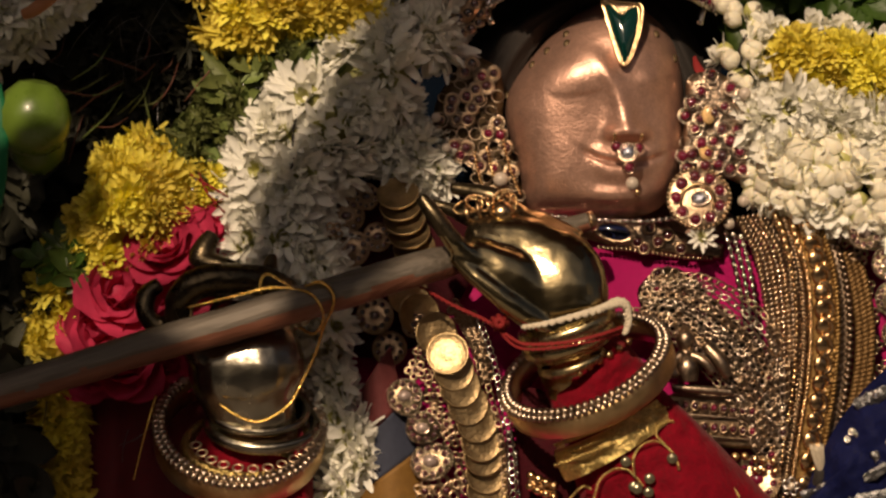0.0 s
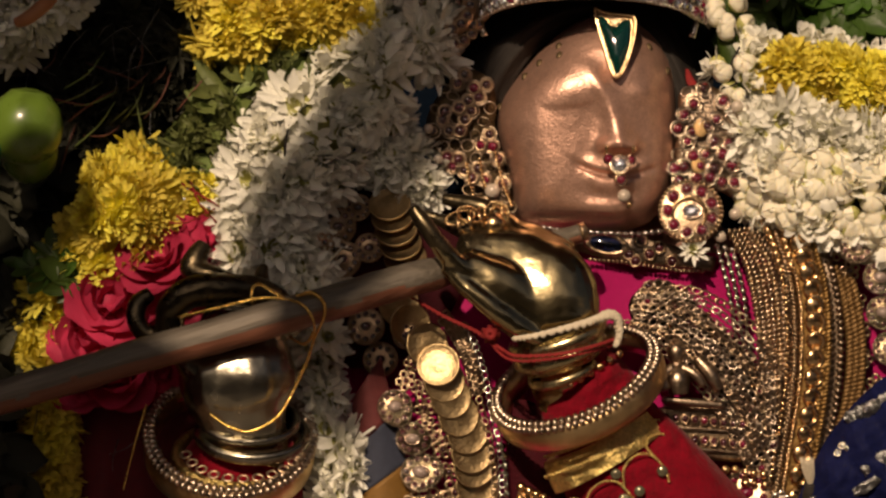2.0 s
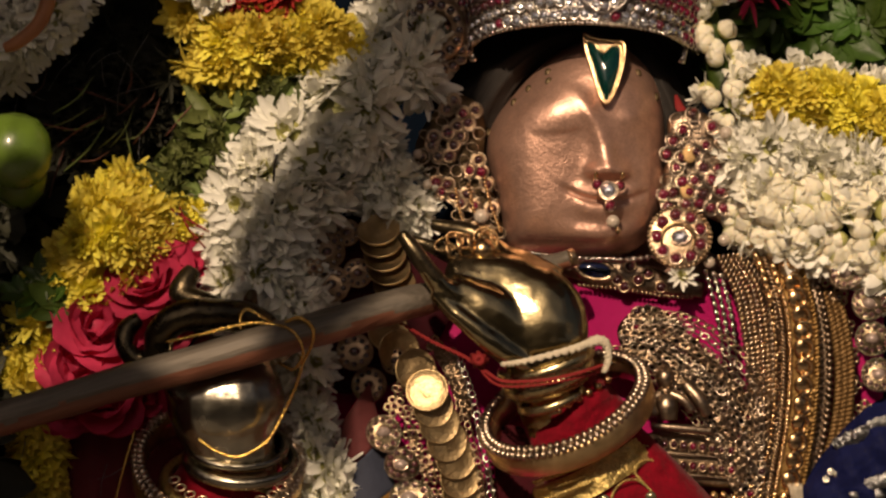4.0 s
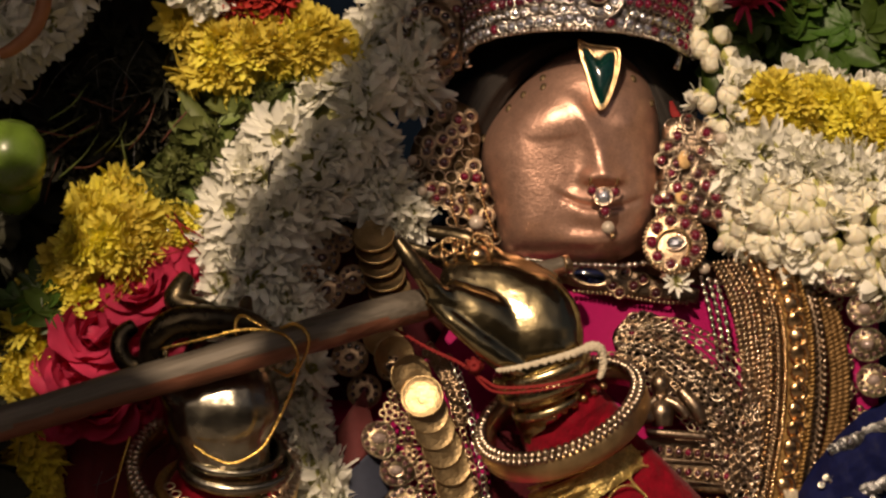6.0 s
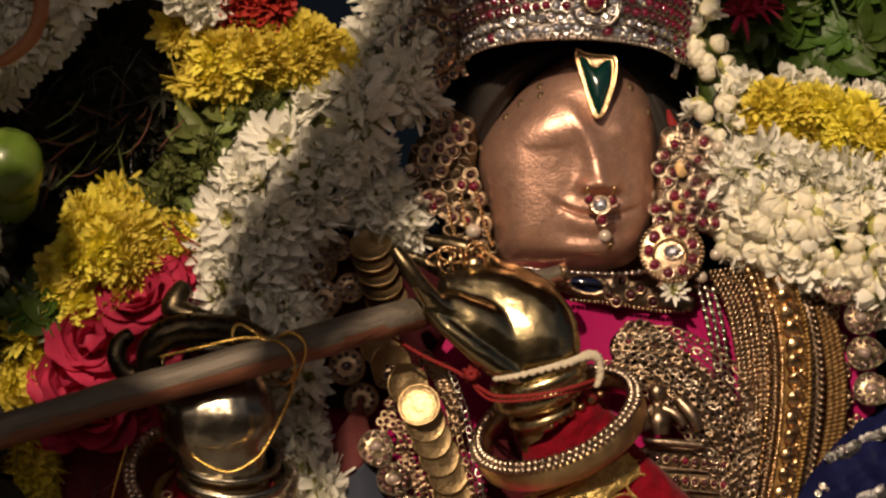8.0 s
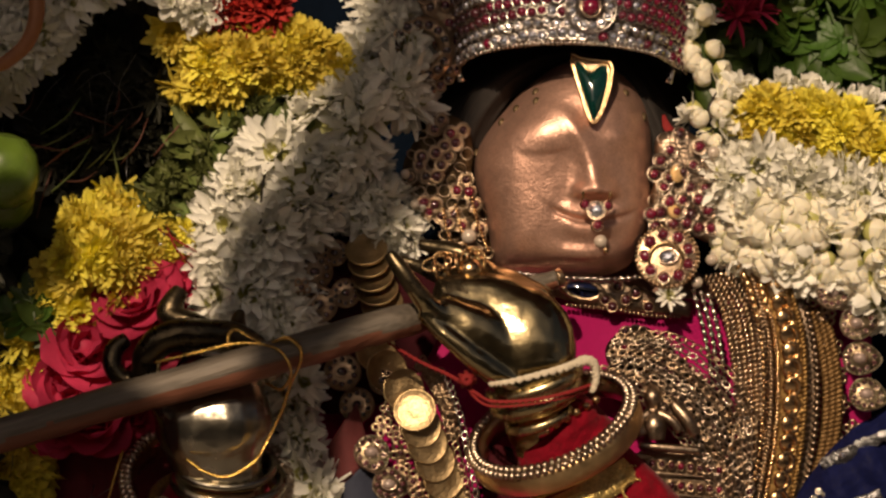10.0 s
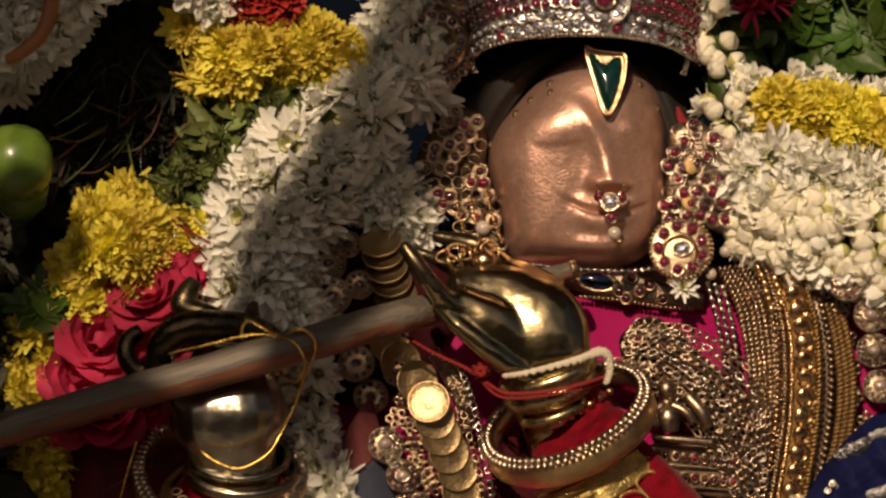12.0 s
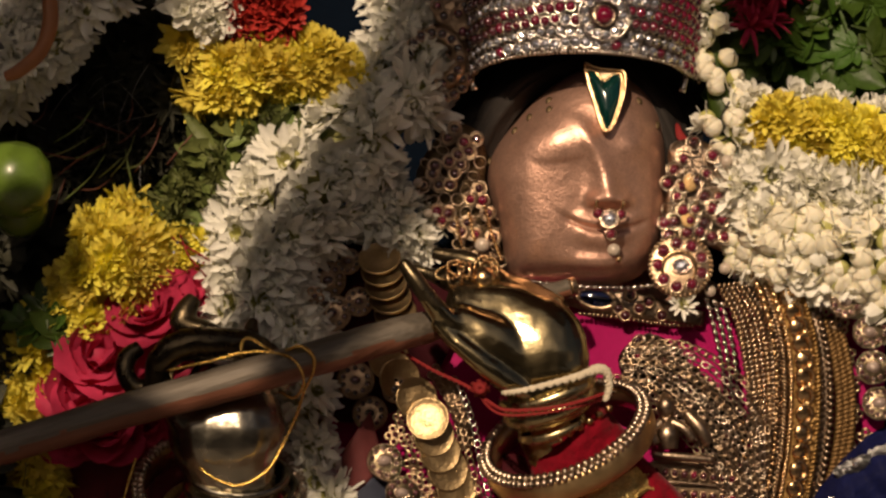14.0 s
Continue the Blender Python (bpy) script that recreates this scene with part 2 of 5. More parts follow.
def patch(points, n=24):
    """A closed smooth outline through points of the grid."""
    loop = list(points) + [points[0]]
    p = np.array([points[-1], *loop, points[1]], float)
    out = []
    for i in range(len(points)):
        a, b, c, d = p[i:i + 4]
        for u in np.arange(0, 1, 1 / n):
            out.append(0.5 * (2 * b + (c - a) * u + (2 * a - 5 * b + 4 * c - d) * u * u + (3 * b - a - 3 * c + d) * u ** 3))
    return np.array(out)


def plate(bm, outline, d, thick=1.5, dome=0.0, rings=5):
    """A flat or domed plate within an outline, d mm forward, thick mm deep."""
    o = np.array(outline, float)
    mid = o.mean(0)
    rows = []
    for k in range(rings + 1):
        s = 1 - k / (rings + 0.5)
        q = mid + (o - mid) * s
        rows.append([bm.verts.new(at(x, y, d + dome * (1 - s * s))) for x, y in q])
    back = [bm.verts.new(at(x, y, d - thick)) for x, y in o]
    rows = [back] + rows
    n = len(o)
    for a, b in zip(rows, rows[1:]):
        for i in range(n):
            bm.faces.new((a[i], b[i], b[(i + 1) % n], a[(i + 1) % n]))
    bm.faces.new(rows[-1])
    bm.faces.new(back[::-1])
    bmesh.ops.recalc_face_normals(bm, faces=bm.faces)
    return bm


def inside(x, y, poly):
    hit = False
    for (a, b), (c, d) in zip(poly, np.roll(poly, -1, 0)):
        if (b > y) != (d > y) and x < (c - a) * (y - b) / (d - b) + a:
            hit = not hit
    return hit


def jit(s):
    return random.uniform(-s, s)

# ---- setting ----
def box(bm, a, b):
    bmesh.ops.create_cube(bm, size=1, matrix=Matrix.Translation((Vector(a) + Vector(b)) / 2) @ Matrix.Diagonal((*[abs(q - p) for p, q in zip(a, b)], 1)))
    return bm


tagged(part("ground", box(bmesh.new(), (-150, -150, -0.3), (150, 150, 0)), STONE, None), "worn grey granite paving of a courtyard", "ground", kind="structure")
tagged(part("wall_south", box(bmesh.new(), (-9, -8.4, 0), (9, -8, 3.4)), PLASTER, None), "dull ochre plastered courtyard wall", "wall", kind="structure")
tagged(part("wall_north", box(bmesh.new(), (-9, 2.5, 0), (9, 2.9, 4.5)), PLASTER, None), "dull ochre plastered wall behind the altar", "wall", kind="structure")
tagged(part("wall_west", box(bmesh.new(), (-9.4, -8.4, 0), (-9, 2.9, 3.2)), PLASTER, None), "dull ochre plastered courtyard wall", "wall", kind="structure")
tagged(part("wall_east", box(bmesh.new(), (9, -8.4, 0), (9.4, 2.9, 3.2)), PLASTER, None), "dull ochre plastered courtyard wall", "wall", kind="structure")

altar = box(bmesh.new(), (-0.7, -0.25, 0), (0.7, 0.5, 0.95))
bmesh.ops.bevel(altar, geom=altar.edges[:], offset=0.02, segments=2, affect="EDGES")
tagged(part("altar", altar, TEAK, None), "dark wooden altar table carrying the statue", "altar")


def back_cloth(u, v):
    x, z = -0.75 + 1.5 * u, 0.95 + 1.05 * v
    return Vector((x, 0.19 + 0.008 * math.sin(u * 46) + 0.004 * math.sin(u * 113 + 3 * v), z))


# unseen canopy added over the altar, its cloth swags placed to cast the shade
canopy = thing("canopy", (0, -0.6, 0), "unseen wooden frame added to carry shading cloth swags", "canopy")
for x in (-0.9, 0.9):
    for y in (-0.65, 0.6):
        bm = bmesh.new()
        lathe(bm, Matrix.Translation((x, y, 0)), [(0.04, 0.0), (0.04, 0.06), (0.025, 0.1), (0.025, 2.5)], 16)
        part("post", bm, TEAK, canopy)
for a, b in (((-0.93, -0.68, 2.5), (0.93, -0.62, 2.56)), ((-0.93, 0.57, 2.5), (0.93, 0.63, 2.56)), ((-0.93, -0.62, 2.5), (-0.87, 0.57, 2.56)), ((0.87, -0.62, 2.5), (0.93, 0.57, 2.56))):
    part("rail", box(bmesh.new(), a, b), TEAK, canopy)


# roof cloth and curtains added out of view to darken ambient and reflections
bm = bmesh.new()
sheet(bm, lambda u, v: Vector((-0.9 + 1.8 * u, -0.65 + 1.25 * v, 2.565 + 0.02 * math.sin(u * 25) * math.sin(v * 9))), 40, 16, 0.002)
part("shade_roof", bm, DARKRED, canopy)
bm = bmesh.new()
sheet(bm, lambda u, v: Vector((-0.95 + 0.015 * math.sin(u * 60), -0.6 + 1.2 * u, 0.02 + 2.5 * v)), 60, 8, 0.002)
part("shade_curtain", bm, DARKRED, canopy)
bm = bmesh.new()
sheet(bm, lambda u, v: Vector((0.95 + 0.015 * math.sin(u * 60), -0.1 + 0.7 * u, 0.02 + 2.5 * v)), 60, 8, 0.002)
part("shade_curtain", bm, DARKRED, canopy)



def shade_swag(rows, reach=0.72):
    """Unseen rope of gathered cloth on cords from the front rail, added for shade."""
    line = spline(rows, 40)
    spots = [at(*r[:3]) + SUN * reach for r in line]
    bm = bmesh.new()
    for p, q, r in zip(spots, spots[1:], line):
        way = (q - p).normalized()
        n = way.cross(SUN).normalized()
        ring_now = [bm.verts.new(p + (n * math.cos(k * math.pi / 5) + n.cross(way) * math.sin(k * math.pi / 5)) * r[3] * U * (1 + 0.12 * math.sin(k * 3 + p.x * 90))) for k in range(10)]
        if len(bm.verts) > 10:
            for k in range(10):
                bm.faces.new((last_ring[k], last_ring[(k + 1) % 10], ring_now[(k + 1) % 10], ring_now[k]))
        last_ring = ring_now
    part("shade_swag", bm, DARKRED, canopy)
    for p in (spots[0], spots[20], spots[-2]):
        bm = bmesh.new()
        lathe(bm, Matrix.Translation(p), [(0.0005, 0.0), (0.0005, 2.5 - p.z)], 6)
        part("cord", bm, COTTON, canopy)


shade_swag([(815, -160, -10, 84), (762, 40, -5, 108), (688, 200, -2, 98), (618, 335, 0, 98), (524, 432, 8, 82), (430, 490, 30, 62), (320, 520, 32, 62), (235, 570, 20, 50)])
shade_swag([(300, -280, 0, 95), (205, -120, 5, 120), (95, -25, 5, 125), (-40, 80, 5, 120), (-150, 130, 5, 95)])
shade_swag([(-80, 760, -10, 140), (90, 775, -10, 125), (215, 780, 0, 100), (310, 765, 10, 92), (352, 700, 14, 56)])
shade_swag([(-60, 900, 0, 120), (120, 900, 0, 110), (250, 905, 5, 80)])
shade_swag([(-80, 470, -10, 55), (40, 478, 0, 48), (96, 515, 0, 30)])
shade_swag([(662, 425, -10, 46), (685, 485, -10, 70), (655, 560, -5, 85), (615, 640, 2, 62), (612, 722, 2, 58), (606, 750, 2, 50)])
shade_swag([(-60, 322, 38, 60), (20, 304, 38, 60), (90, 292, 36, 60), (150, 292, 34, 50)], 0.3)
shade_swag([(-80, 665, 42, 62), (60, 635, 44, 60), (180, 600, 44, 52), (270, 575, 44, 34)])
shade_swag([(1350, -260, -40, 70), (1368, -120, -42, 72), (1392, -10, -45, 56), (1450, 35, -45, 26)])
shade_swag([(290, -130, -30, 45), (268, 20, -30, 84), (235, 120, -28, 90), (205, 200, -28, 66), (192, 250, -28, 44)])

tagged(part("backdrop", sheet(bmesh.new(), back_cloth, 120, 6), NAVY, None), "dark navy cloth hung behind the statue", "backdrop", kind="structure")


# ---- the statue: copper face, brass fingers and wrists, one form ----
def bump_at(x, y, cx, cy, sx, sy, turn=0.0):
    c, s = math.cos(turn), math.sin(turn)
    u, v = ((x - cx) * c + (y - cy) * s) / sx, (-(x - cx) * s + (y - cy) * c) / sy
    return math.exp(-0.5 * (u * u + v * v))


def along_arc(x, y, x0, x1, y0, sag, width, tilt=0.0):
    """A ridge along a bowed line from x0 to x1."""
    u = (x - x0) / (x1 - x0)
    fade = 1 / (1 + math.exp(-u * 14)) / (1 + math.exp((u - 1) * 14))
    line = y0 + tilt * (u - 0.5) + sag * (1 - (2 * u - 1) ** 2)
    return fade * math.exp(-0.5 * ((y - line) / width) ** 2)


def between(keys, v):
    """A value between keys of (position, value)."""
    if v <= keys[0][0]:
        return keys[0][1]
    for (p, q), (r, w) in zip(keys, keys[1:]):
        if v <= r:
            return q + (w - q) * (v - p) / (r - p)
    return keys[-1][1]


RIDGE = ((80, 1040), (98, 1056), (120, 1072), (155, 1090), (190, 1103), (230, 1112), (250, 1114))
RISE = ((80, 0.0), (98, 0.9), (120, 1.6), (155, 2.6), (190, 4.6), (228, 7.4), (250, 7.8))


def face_relief(x, y):
    off = x - between(RIDGE, y)
    wide = (11 + 10 * min(max((y - 150) / 80, 0), 1)) if off < 0 else (15 + 4 * min(max((y - 150) / 80, 0), 1))
    h = between(RISE, y) * math.exp(-0.5 * (off / wide) ** 2) / (1 + math.exp(min(40, (y - 245) / 3.2)))
    h += 1.4 * bump_at(x, y, 1113, 231, 15, 11)
    h += 3.2 * bump_at(x, y, 1084, 236, 10, 9) + 2.6 * bump_at(x, y, 1137, 235, 8, 8)
    h -= 0.5 * along_arc(x, y, 1080, 1142, 250, 0, 3.0)
    # brow, closed lid, the line under it
    h += 1.2 * along_arc(x, y, 935, 1075, 128, -22, 20) + 1.5 * along_arc(x, y, 1112, 1196, 112, -16, 15)
    u, w = (x - 1020) / 58, (x - 1158) / 36
    lid = 168 - 9 * u * u - 5 * u
    h += 3.3 * bump_at(x, y, 1024, 141, 50, 27) * (1 - 0.62 * max(0, 1 - u * u) / (1 + math.exp(min(40, (lid - y) / 2.2))))
    h += 2.2 * bump_at(x, y, 1158, 140, 26, 17) * (1 - 0.5 * max(0, 1 - w * w) / (1 + math.exp(min(40, (162 - 6 * w * w - y) / 2.2))))
    # cheeks, the folds beside the mouth
    h += 0.9 * bump_at(x, y, 985, 265, 58, 54) + 1.8 * bump_at(x, y, 1176, 240, 26, 42)
    h -= 0.35 * bump_at(x, y, 1050, 252, 9, 22, 0.55) + 0.5 * bump_at(x, y, 1160, 262, 7, 18, -0.4)
    # lips and chin
    h += 1.2 * along_arc(x, y, 1046, 1160, 266, 11, 8, 6) + 1.6 * along_arc(x, y, 1058, 1144, 298, 8, 10, 2)
    h -= 1.7 * along_arc(x, y, 1036, 1168, 273, 16, 3.6, 8) + 0.4 * bump_at(x, y, 1038, 270, 8, 7) + 0.9 * bump_at(x, y, 1167, 280, 7, 6)
    h -= 1.0 * along_arc(x, y, 1056, 1142, 324, 5, 9)
    h += 3.2 * bump_at(x, y, 1082, 352, 46, 17)
    h += 0.10 * noise.noise(Vector((x / 16, y / 16, 3))) + 0.22 * noise.noise(Vector((x / 42, y / 42, 7)))
    return h


FACE_EDGE = [(1211, 200), (1208, 280), (1198, 325), (1178, 358), (1145, 380), (1095, 389), (1030, 387), (965, 382), (934, 368), (921, 325), (911, 275), (899, 230), (894, 190), (908, 148), (945, 98), (995, 45), (1045, 12), (1095, 2), (1140, 18), (1180, 55), (1203, 110)]
MID_X, MID_Y, AROUND = 1088, 210, 240


def face_reach():
    """Reach of the face's edge from its middle, by direction."""
    edge = patch(FACE_EDGE, 12) - np.array((MID_X, MID_Y))
    turn = np.mod(np.arctan2(edge[:, 1], edge[:, 0]), 2 * math.pi)
    order = np.argsort(turn)
    return np.interp(np.arange(AROUND) * 2 * math.pi / AROUND, turn[order], np.hypot(edge[:, 0], edge[:, 1])[order], period=2 * math.pi)


REACH = face_reach()


def face_depth(x, y):
    a = math.atan2(y - MID_Y, x - MID_X) % (2 * math.pi)
    k = a / (2 * math.pi) * AROUND
    i, u = int(k) % AROUND, k - int(k)
    r = min(1.0, math.hypot(x - MID_X, y - MID_Y) / (REACH[i] * (1 - u) + REACH[(i + 1) % AROUND] * u))
    return -25 + 31 * (1 - r ** (3.7 - 1.2 * math.cos(a) + 1.8 * max(0, math.sin(a)))) ** 0.55 + (210 - y) * 0.012 * (1 - r ** 4) + (MID_X - x) * 0.018 * (1 - r ** 3) + face_relief(x, y) * min(1, (1 - r) * 5)


def face_mesh():
    bm = bmesh.new()
    rings, rows = 110, []
    for k in range(rings + 1):
        r = ((k + 0.4) / (rings + 0.4)) ** 0.75
        spots = [(MID_X + REACH[i] * r * math.cos(2 * math.pi * i / AROUND), MID_Y + REACH[i] * r * math.sin(2 * math.pi * i / AROUND)) for i in range(AROUND)]
        rows.append([bm.verts.new(at(x, y, face_depth(x, y))) for x, y in spots])
    rows.append([bm.verts.new(at(MID_X + (x - MID_X) * 0.96, MID_Y + (y - MID_Y) * 0.96, -48)) for x, y in spots])
    bm.faces.new(rows[0][::-1])
    bm.faces.new(rows[-1])
    for a, b in zip(rows, rows[1:]):
        for i in range(AROUND):
            bm.faces.new((a[i], a[(i + 1) % AROUND], b[(i + 1) % AROUND], b[i]))
    bmesh.ops.recalc_face_normals(bm, faces=bm.faces)
    return bm


def fused(bm, grain):
    """One skin round overlapping forms."""
    ob = new("clay", mesh_of("clay", bm, BRASS))
    mod = ob.modifiers.new("skin", "REMESH")
    mod.mode, mod.voxel_size, mod.use_smooth_shade = "VOXEL", grain, True
    soft = ob.modifiers.new("soft", "SMOOTH")
    soft.iterations, soft.factor = 4, 0.5
    me = bpy.data.meshes.new_from_object(ob.evaluated_get(bpy.context.evaluated_depsgraph_get()))
    bpy.data.objects.remove(ob)
    return me


clay = bmesh.new()
# the palm and wrist beside the chest, its digits laid along the flute
tube(clay, [(1040, 790, 2, 40), (1022, 720, 10, 46), (1010, 650, 20, 56), (1006, 592, 26, 70), (1000, 542, 29, 78), (984, 488, 27, 84), (930, 452, 25, 70), (876, 436, 26, 54), (830, 432, 30, 36)], 36, 24, flat=0.62)
tube(clay, [(1012, 450, 18, 46), (950, 416, 18, 42), (900, 402, 17, 32), (850, 398, 18, 24)], 20, 16)
tube(clay, [(1000, 560, 28, 64), (950, 528, 31, 60), (900, 494, 34, 52), (858, 468, 36, 40), (824, 448, 37, 30)], 24, 20, flat=0.66)
tube(clay, [(850, 470, 36, 24), (815, 440, 41, 19), (792, 412, 43, 17), (768, 380, 43, 16), (744, 348, 42, 10)], 20, 14)
tube(clay, [(985, 588, 34, 20), (930, 556, 39, 19), (876, 518, 41, 18), (830, 480, 41, 16), (802, 452, 41, 13)], 24, 14)
tube(clay, [(925, 390, 18, 22), (880, 352, 16, 17), (835, 339, 14, 15), (797, 333, 12, 11)], 20, 12)
tube(clay, [(935, 412, 20, 26), (880, 396, 19, 21), (840, 386, 17, 18), (800, 372, 14, 14), (762, 360, 12, 10)], 20, 12)
# the palm below the flute, its digits curled over it
tube(clay, [(455, 900, 6, 76), (455, 800, 12, 74), (452, 752, 18, 74), (444, 712, 20, 86), (438, 660, 22, 104), (440, 600, 20, 92), (450, 545, 16, 62)], 30, 22, flat=0.7)
tube(clay, [(385, 640, 24, 50), (345, 605, 26, 32), (330, 575, 26, 24)], 14, 14)
tube(clay, [(540, 560, 16, 30), (490, 508, 26, 28), (420, 496, 34, 29), (352, 500, 36, 28), (318, 535, 34, 27), (316, 590, 28, 26)], 26, 14)
tube(clay, [(480, 520, 20, 22), (400, 478, 22, 22), (356, 462, 20, 22), (362, 438, 18, 21), (378, 414, 16, 15)], 20, 12)
tube(clay, [(330, 590, 26, 24), (286, 582, 28, 20), (258, 556, 28, 19), (260, 522, 26, 18), (284, 502, 25, 14)], 20, 12)
tube(clay, [(520, 530, 18, 24), (486, 500, 22, 18), (478, 470, 20, 13), (484, 452, 19, 8)], 14, 12)
skin = fused(clay, 0.0011)

FACE_OUT = (0, -1, 0.4)
form = bmesh.new()
form.from_mesh(skin)
for v in form.verts:
    v.co += v.normal * (0.0008 * noise.noise(v.co * 55) + 0.0003 * noise.noise(v.co * 140))
# both sets of digits take the dark brass in place of shade and dim reflections
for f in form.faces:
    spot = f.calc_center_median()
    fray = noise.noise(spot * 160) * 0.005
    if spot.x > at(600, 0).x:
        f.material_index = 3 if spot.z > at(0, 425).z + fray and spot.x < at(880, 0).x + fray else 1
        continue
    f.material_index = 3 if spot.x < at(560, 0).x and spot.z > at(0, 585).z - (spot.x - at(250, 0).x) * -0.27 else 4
face_bm = face_mesh()
holder = mesh_of("face", face_bm, COPPER)
count = len(form.faces)
form.from_mesh(holder)
form.faces.ensure_lookup_table()
for f in form.faces[count:]:
    f.material_index = 0
for x, y in ((1003, 62), (1004, 78), (969, 92), (943, 116), (1161, 62), (1193, 104), (899, 170)):
    first = len(form.faces)
    ball(form, basis(at(x, y, face_depth(x, y) - 0.6), FACE_OUT, (U * 7, U * 9, U * 4)), 10, 8)
    form.faces.ensure_lookup_table()
    for f in form.faces[first:]:
        f.material_index = 2
# the torso and lap under the cloth, down to the altar
core = len(form.faces)
lathe(form, Matrix.Translation(at(1080, 441, -75)) @ Matrix.Diagonal((1, 0.45, 1, 1)), [(0.12, -0.55), (0.13, -0.3), (0.10, -0.12), (0.085, 0.0), (0.03, 0.03), (0.028, 0.06), (0.035, 0.12), (0.02, 0.15)], 28)
tagged(part("statue", form, [COPPER, BRASS, DARKGOLD, DARKBRASS, PALEBRASS], None), "polished copper and brass temple statue holding a flute", "statue")


# ---- dress and cloths ----
def chest_cloth(u, v):
    x, y = 590 + 1010 * u, 425 + 500 * v
    d = -34 + 9 * math.sin(math.pi * u) + 14 * math.exp(-((x - 800) / 90) ** 2) / (1 + math.exp((560 - y) / 18)) + 0.8 * math.sin(u * 31 + v * 6) + 0.4 * math.sin(u * 70 - v * 20)
    return at(x, y, d)


def lower_cloth(u, v):
    x, y = 560 + 1080 * u, 900 + 1300 * v
    return at(x, y, -34 + 9 * math.sin(math.pi * u) + 2.2 * math.sin(u * 44))


# dark sheet added over the bodice where the shoulder lies in shade
tagged(part("shade_sheet", plate(bmesh.new(), patch([(560, 340), (700, 320), (800, 350), (850, 420), (810, 540), (720, 620), (600, 620), (560, 480)], 8), -20, 4, 2), material("shade_maroon", (0.035, 0.003, 0.006), 0.8, 0.0, 0.4, 0.0015, 0.4, spec=0.15), None), "dark maroon sheet added for the shade behind the shoulder jewels", "cloth")
dress = thing("dress", at(1090, 2200, -30), "fuchsia silk dress wrapped round the statue", "dress")
part("bodice", sheet(bmesh.new(), chest_cloth, 80, 30), FUCHSIA, dress)
part("skirt", sheet(bmesh.new(), lower_cloth, 80, 20), FUCHSIA, dress)


def red_cloth(u, v):
    x, y = 60 + 330 * u, 590 + 340 * v
    return at(x, y, -24 + 2.5 * math.sin(u * 13 + v * 3) + 1.2 * math.sin(u * 29 + 2))


tagged(part("shawl", sheet(bmesh.new(), red_cloth, 50, 20), DARKRED, None), "dark red cloth hanging in shade behind the bangle", "shawl")

# the striped cloth hanging beside the coins
striped = thing("striped_sash", at(690, 900, -8), "sash striped in dull red, slate blue and ochre", "sash")


def sash_piece(y0, y1, name, mat):
    def surf(u, v):
        y = y0 + (y1 - y0) * v
        left, right = 640 - (y - 650) * 0.02, 690 + (y - 650) * 0.26
        x = left + (right - left) * u
        return at(x, y - 75 * (u - 0.5), -5 + 7 * math.sin(math.pi * u) + 0.01 * (y - 650))
    part(name, sheet(bmesh.new(), surf, 16, 12, 0.001), mat, striped)


sash_piece(650, 748, "red_stripe", STRIPE_RED)
sash_piece(748, 836, "blue_stripe", STRIPE_BLUE)
sash_piece(836, 940, "ochre_stripe", STRIPE_GOLD)


def head_cloth(u, v):
    """A black band of cloth wound over the brow, from ear to ear."""
    a = math.radians(-14 + 208 * u)
    rx, ry = 162 + (62 + 46 * max(0, math.cos(a))) * v + 20 * min(0, math.cos(a)), 205 + 100 * v
    x, y = 1062 - rx * math.cos(a), 232 - ry * math.sin(a) * (1.0 - 0.08 * v)
    fold = 0.7 * math.sin(v * 21 + u * 9) + 0.4 * math.sin(v * 47 - u * 17)
    return at(x, y, -30 + 12 * math.sin(math.pi * min(1, v * 1.1)) - 10 * v + fold)


wrap = thing("head_cloth", at(1062, 230, -30), "black cloth wound tightly round the statue's brow", "head cloth")
part("brow_band", sheet(bmesh.new(), head_cloth, 70, 20, 0.004), BLACK, wrap)
part("back_wrap", plate(bmesh.new(), patch([(790, 40), (860, -120), (1060, -190), (1250, -120), (1278, 60), (1240, 240), (1060, 330), (860, 260)], 8), -52, 10, 4), BLACK, wrap)
scarf = bmesh.new()
tube(scarf, [(1229, 100, -22, 3), (1236, 122, -18, 8), (1250, 134, -18, 7), (1266, 124, -20, 3)], 12, 10, flat=0.4)
tagged(part("scarf_end", scarf, REDSTRING, None), "small orange-red scarf end beside the ear ornament", "scarf")

# ---- flute ----
bm = bmesh.new()
tube(bm, [(-260, 768, 34, 30), (0, 694, 40, 30), (300, 604, 44, 31), (560, 530, 44, 31), (700, 489, 38, 30), (780, 466, 30, 28), (850, 446, 10, 24), (940, 420, 2, 20), (1046, 390, 12, 16)], 200, 28)
for v in bm.verts:
    v.co += Vector((0, 1, 1)) * (0.0007 * noise.noise(v.co * 38) + 0.0004 * noise.noise(v.co * 130))
# downward faces are coloured reddish as a reflection of the red cloth
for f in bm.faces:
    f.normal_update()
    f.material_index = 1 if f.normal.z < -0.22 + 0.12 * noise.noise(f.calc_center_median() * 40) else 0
flute = tagged(part("flute", bm, [FLUTE, material("red_cloth_reflection", (0.19, 0.075, 0.045), 0.42, 0.2, 0.8, 0.003, 0.8, grain=(-16.2, 12))], None), "long dark silver flute with a reddish reflection coloured into its underside", "flute")
bm = bmesh.new()
tube(bm, [(1040, 392, 12.6, 17), (1050, 389, 11.6, 17)], 4, 20)
part("end_cap", bm, ANTIQUE, flute)


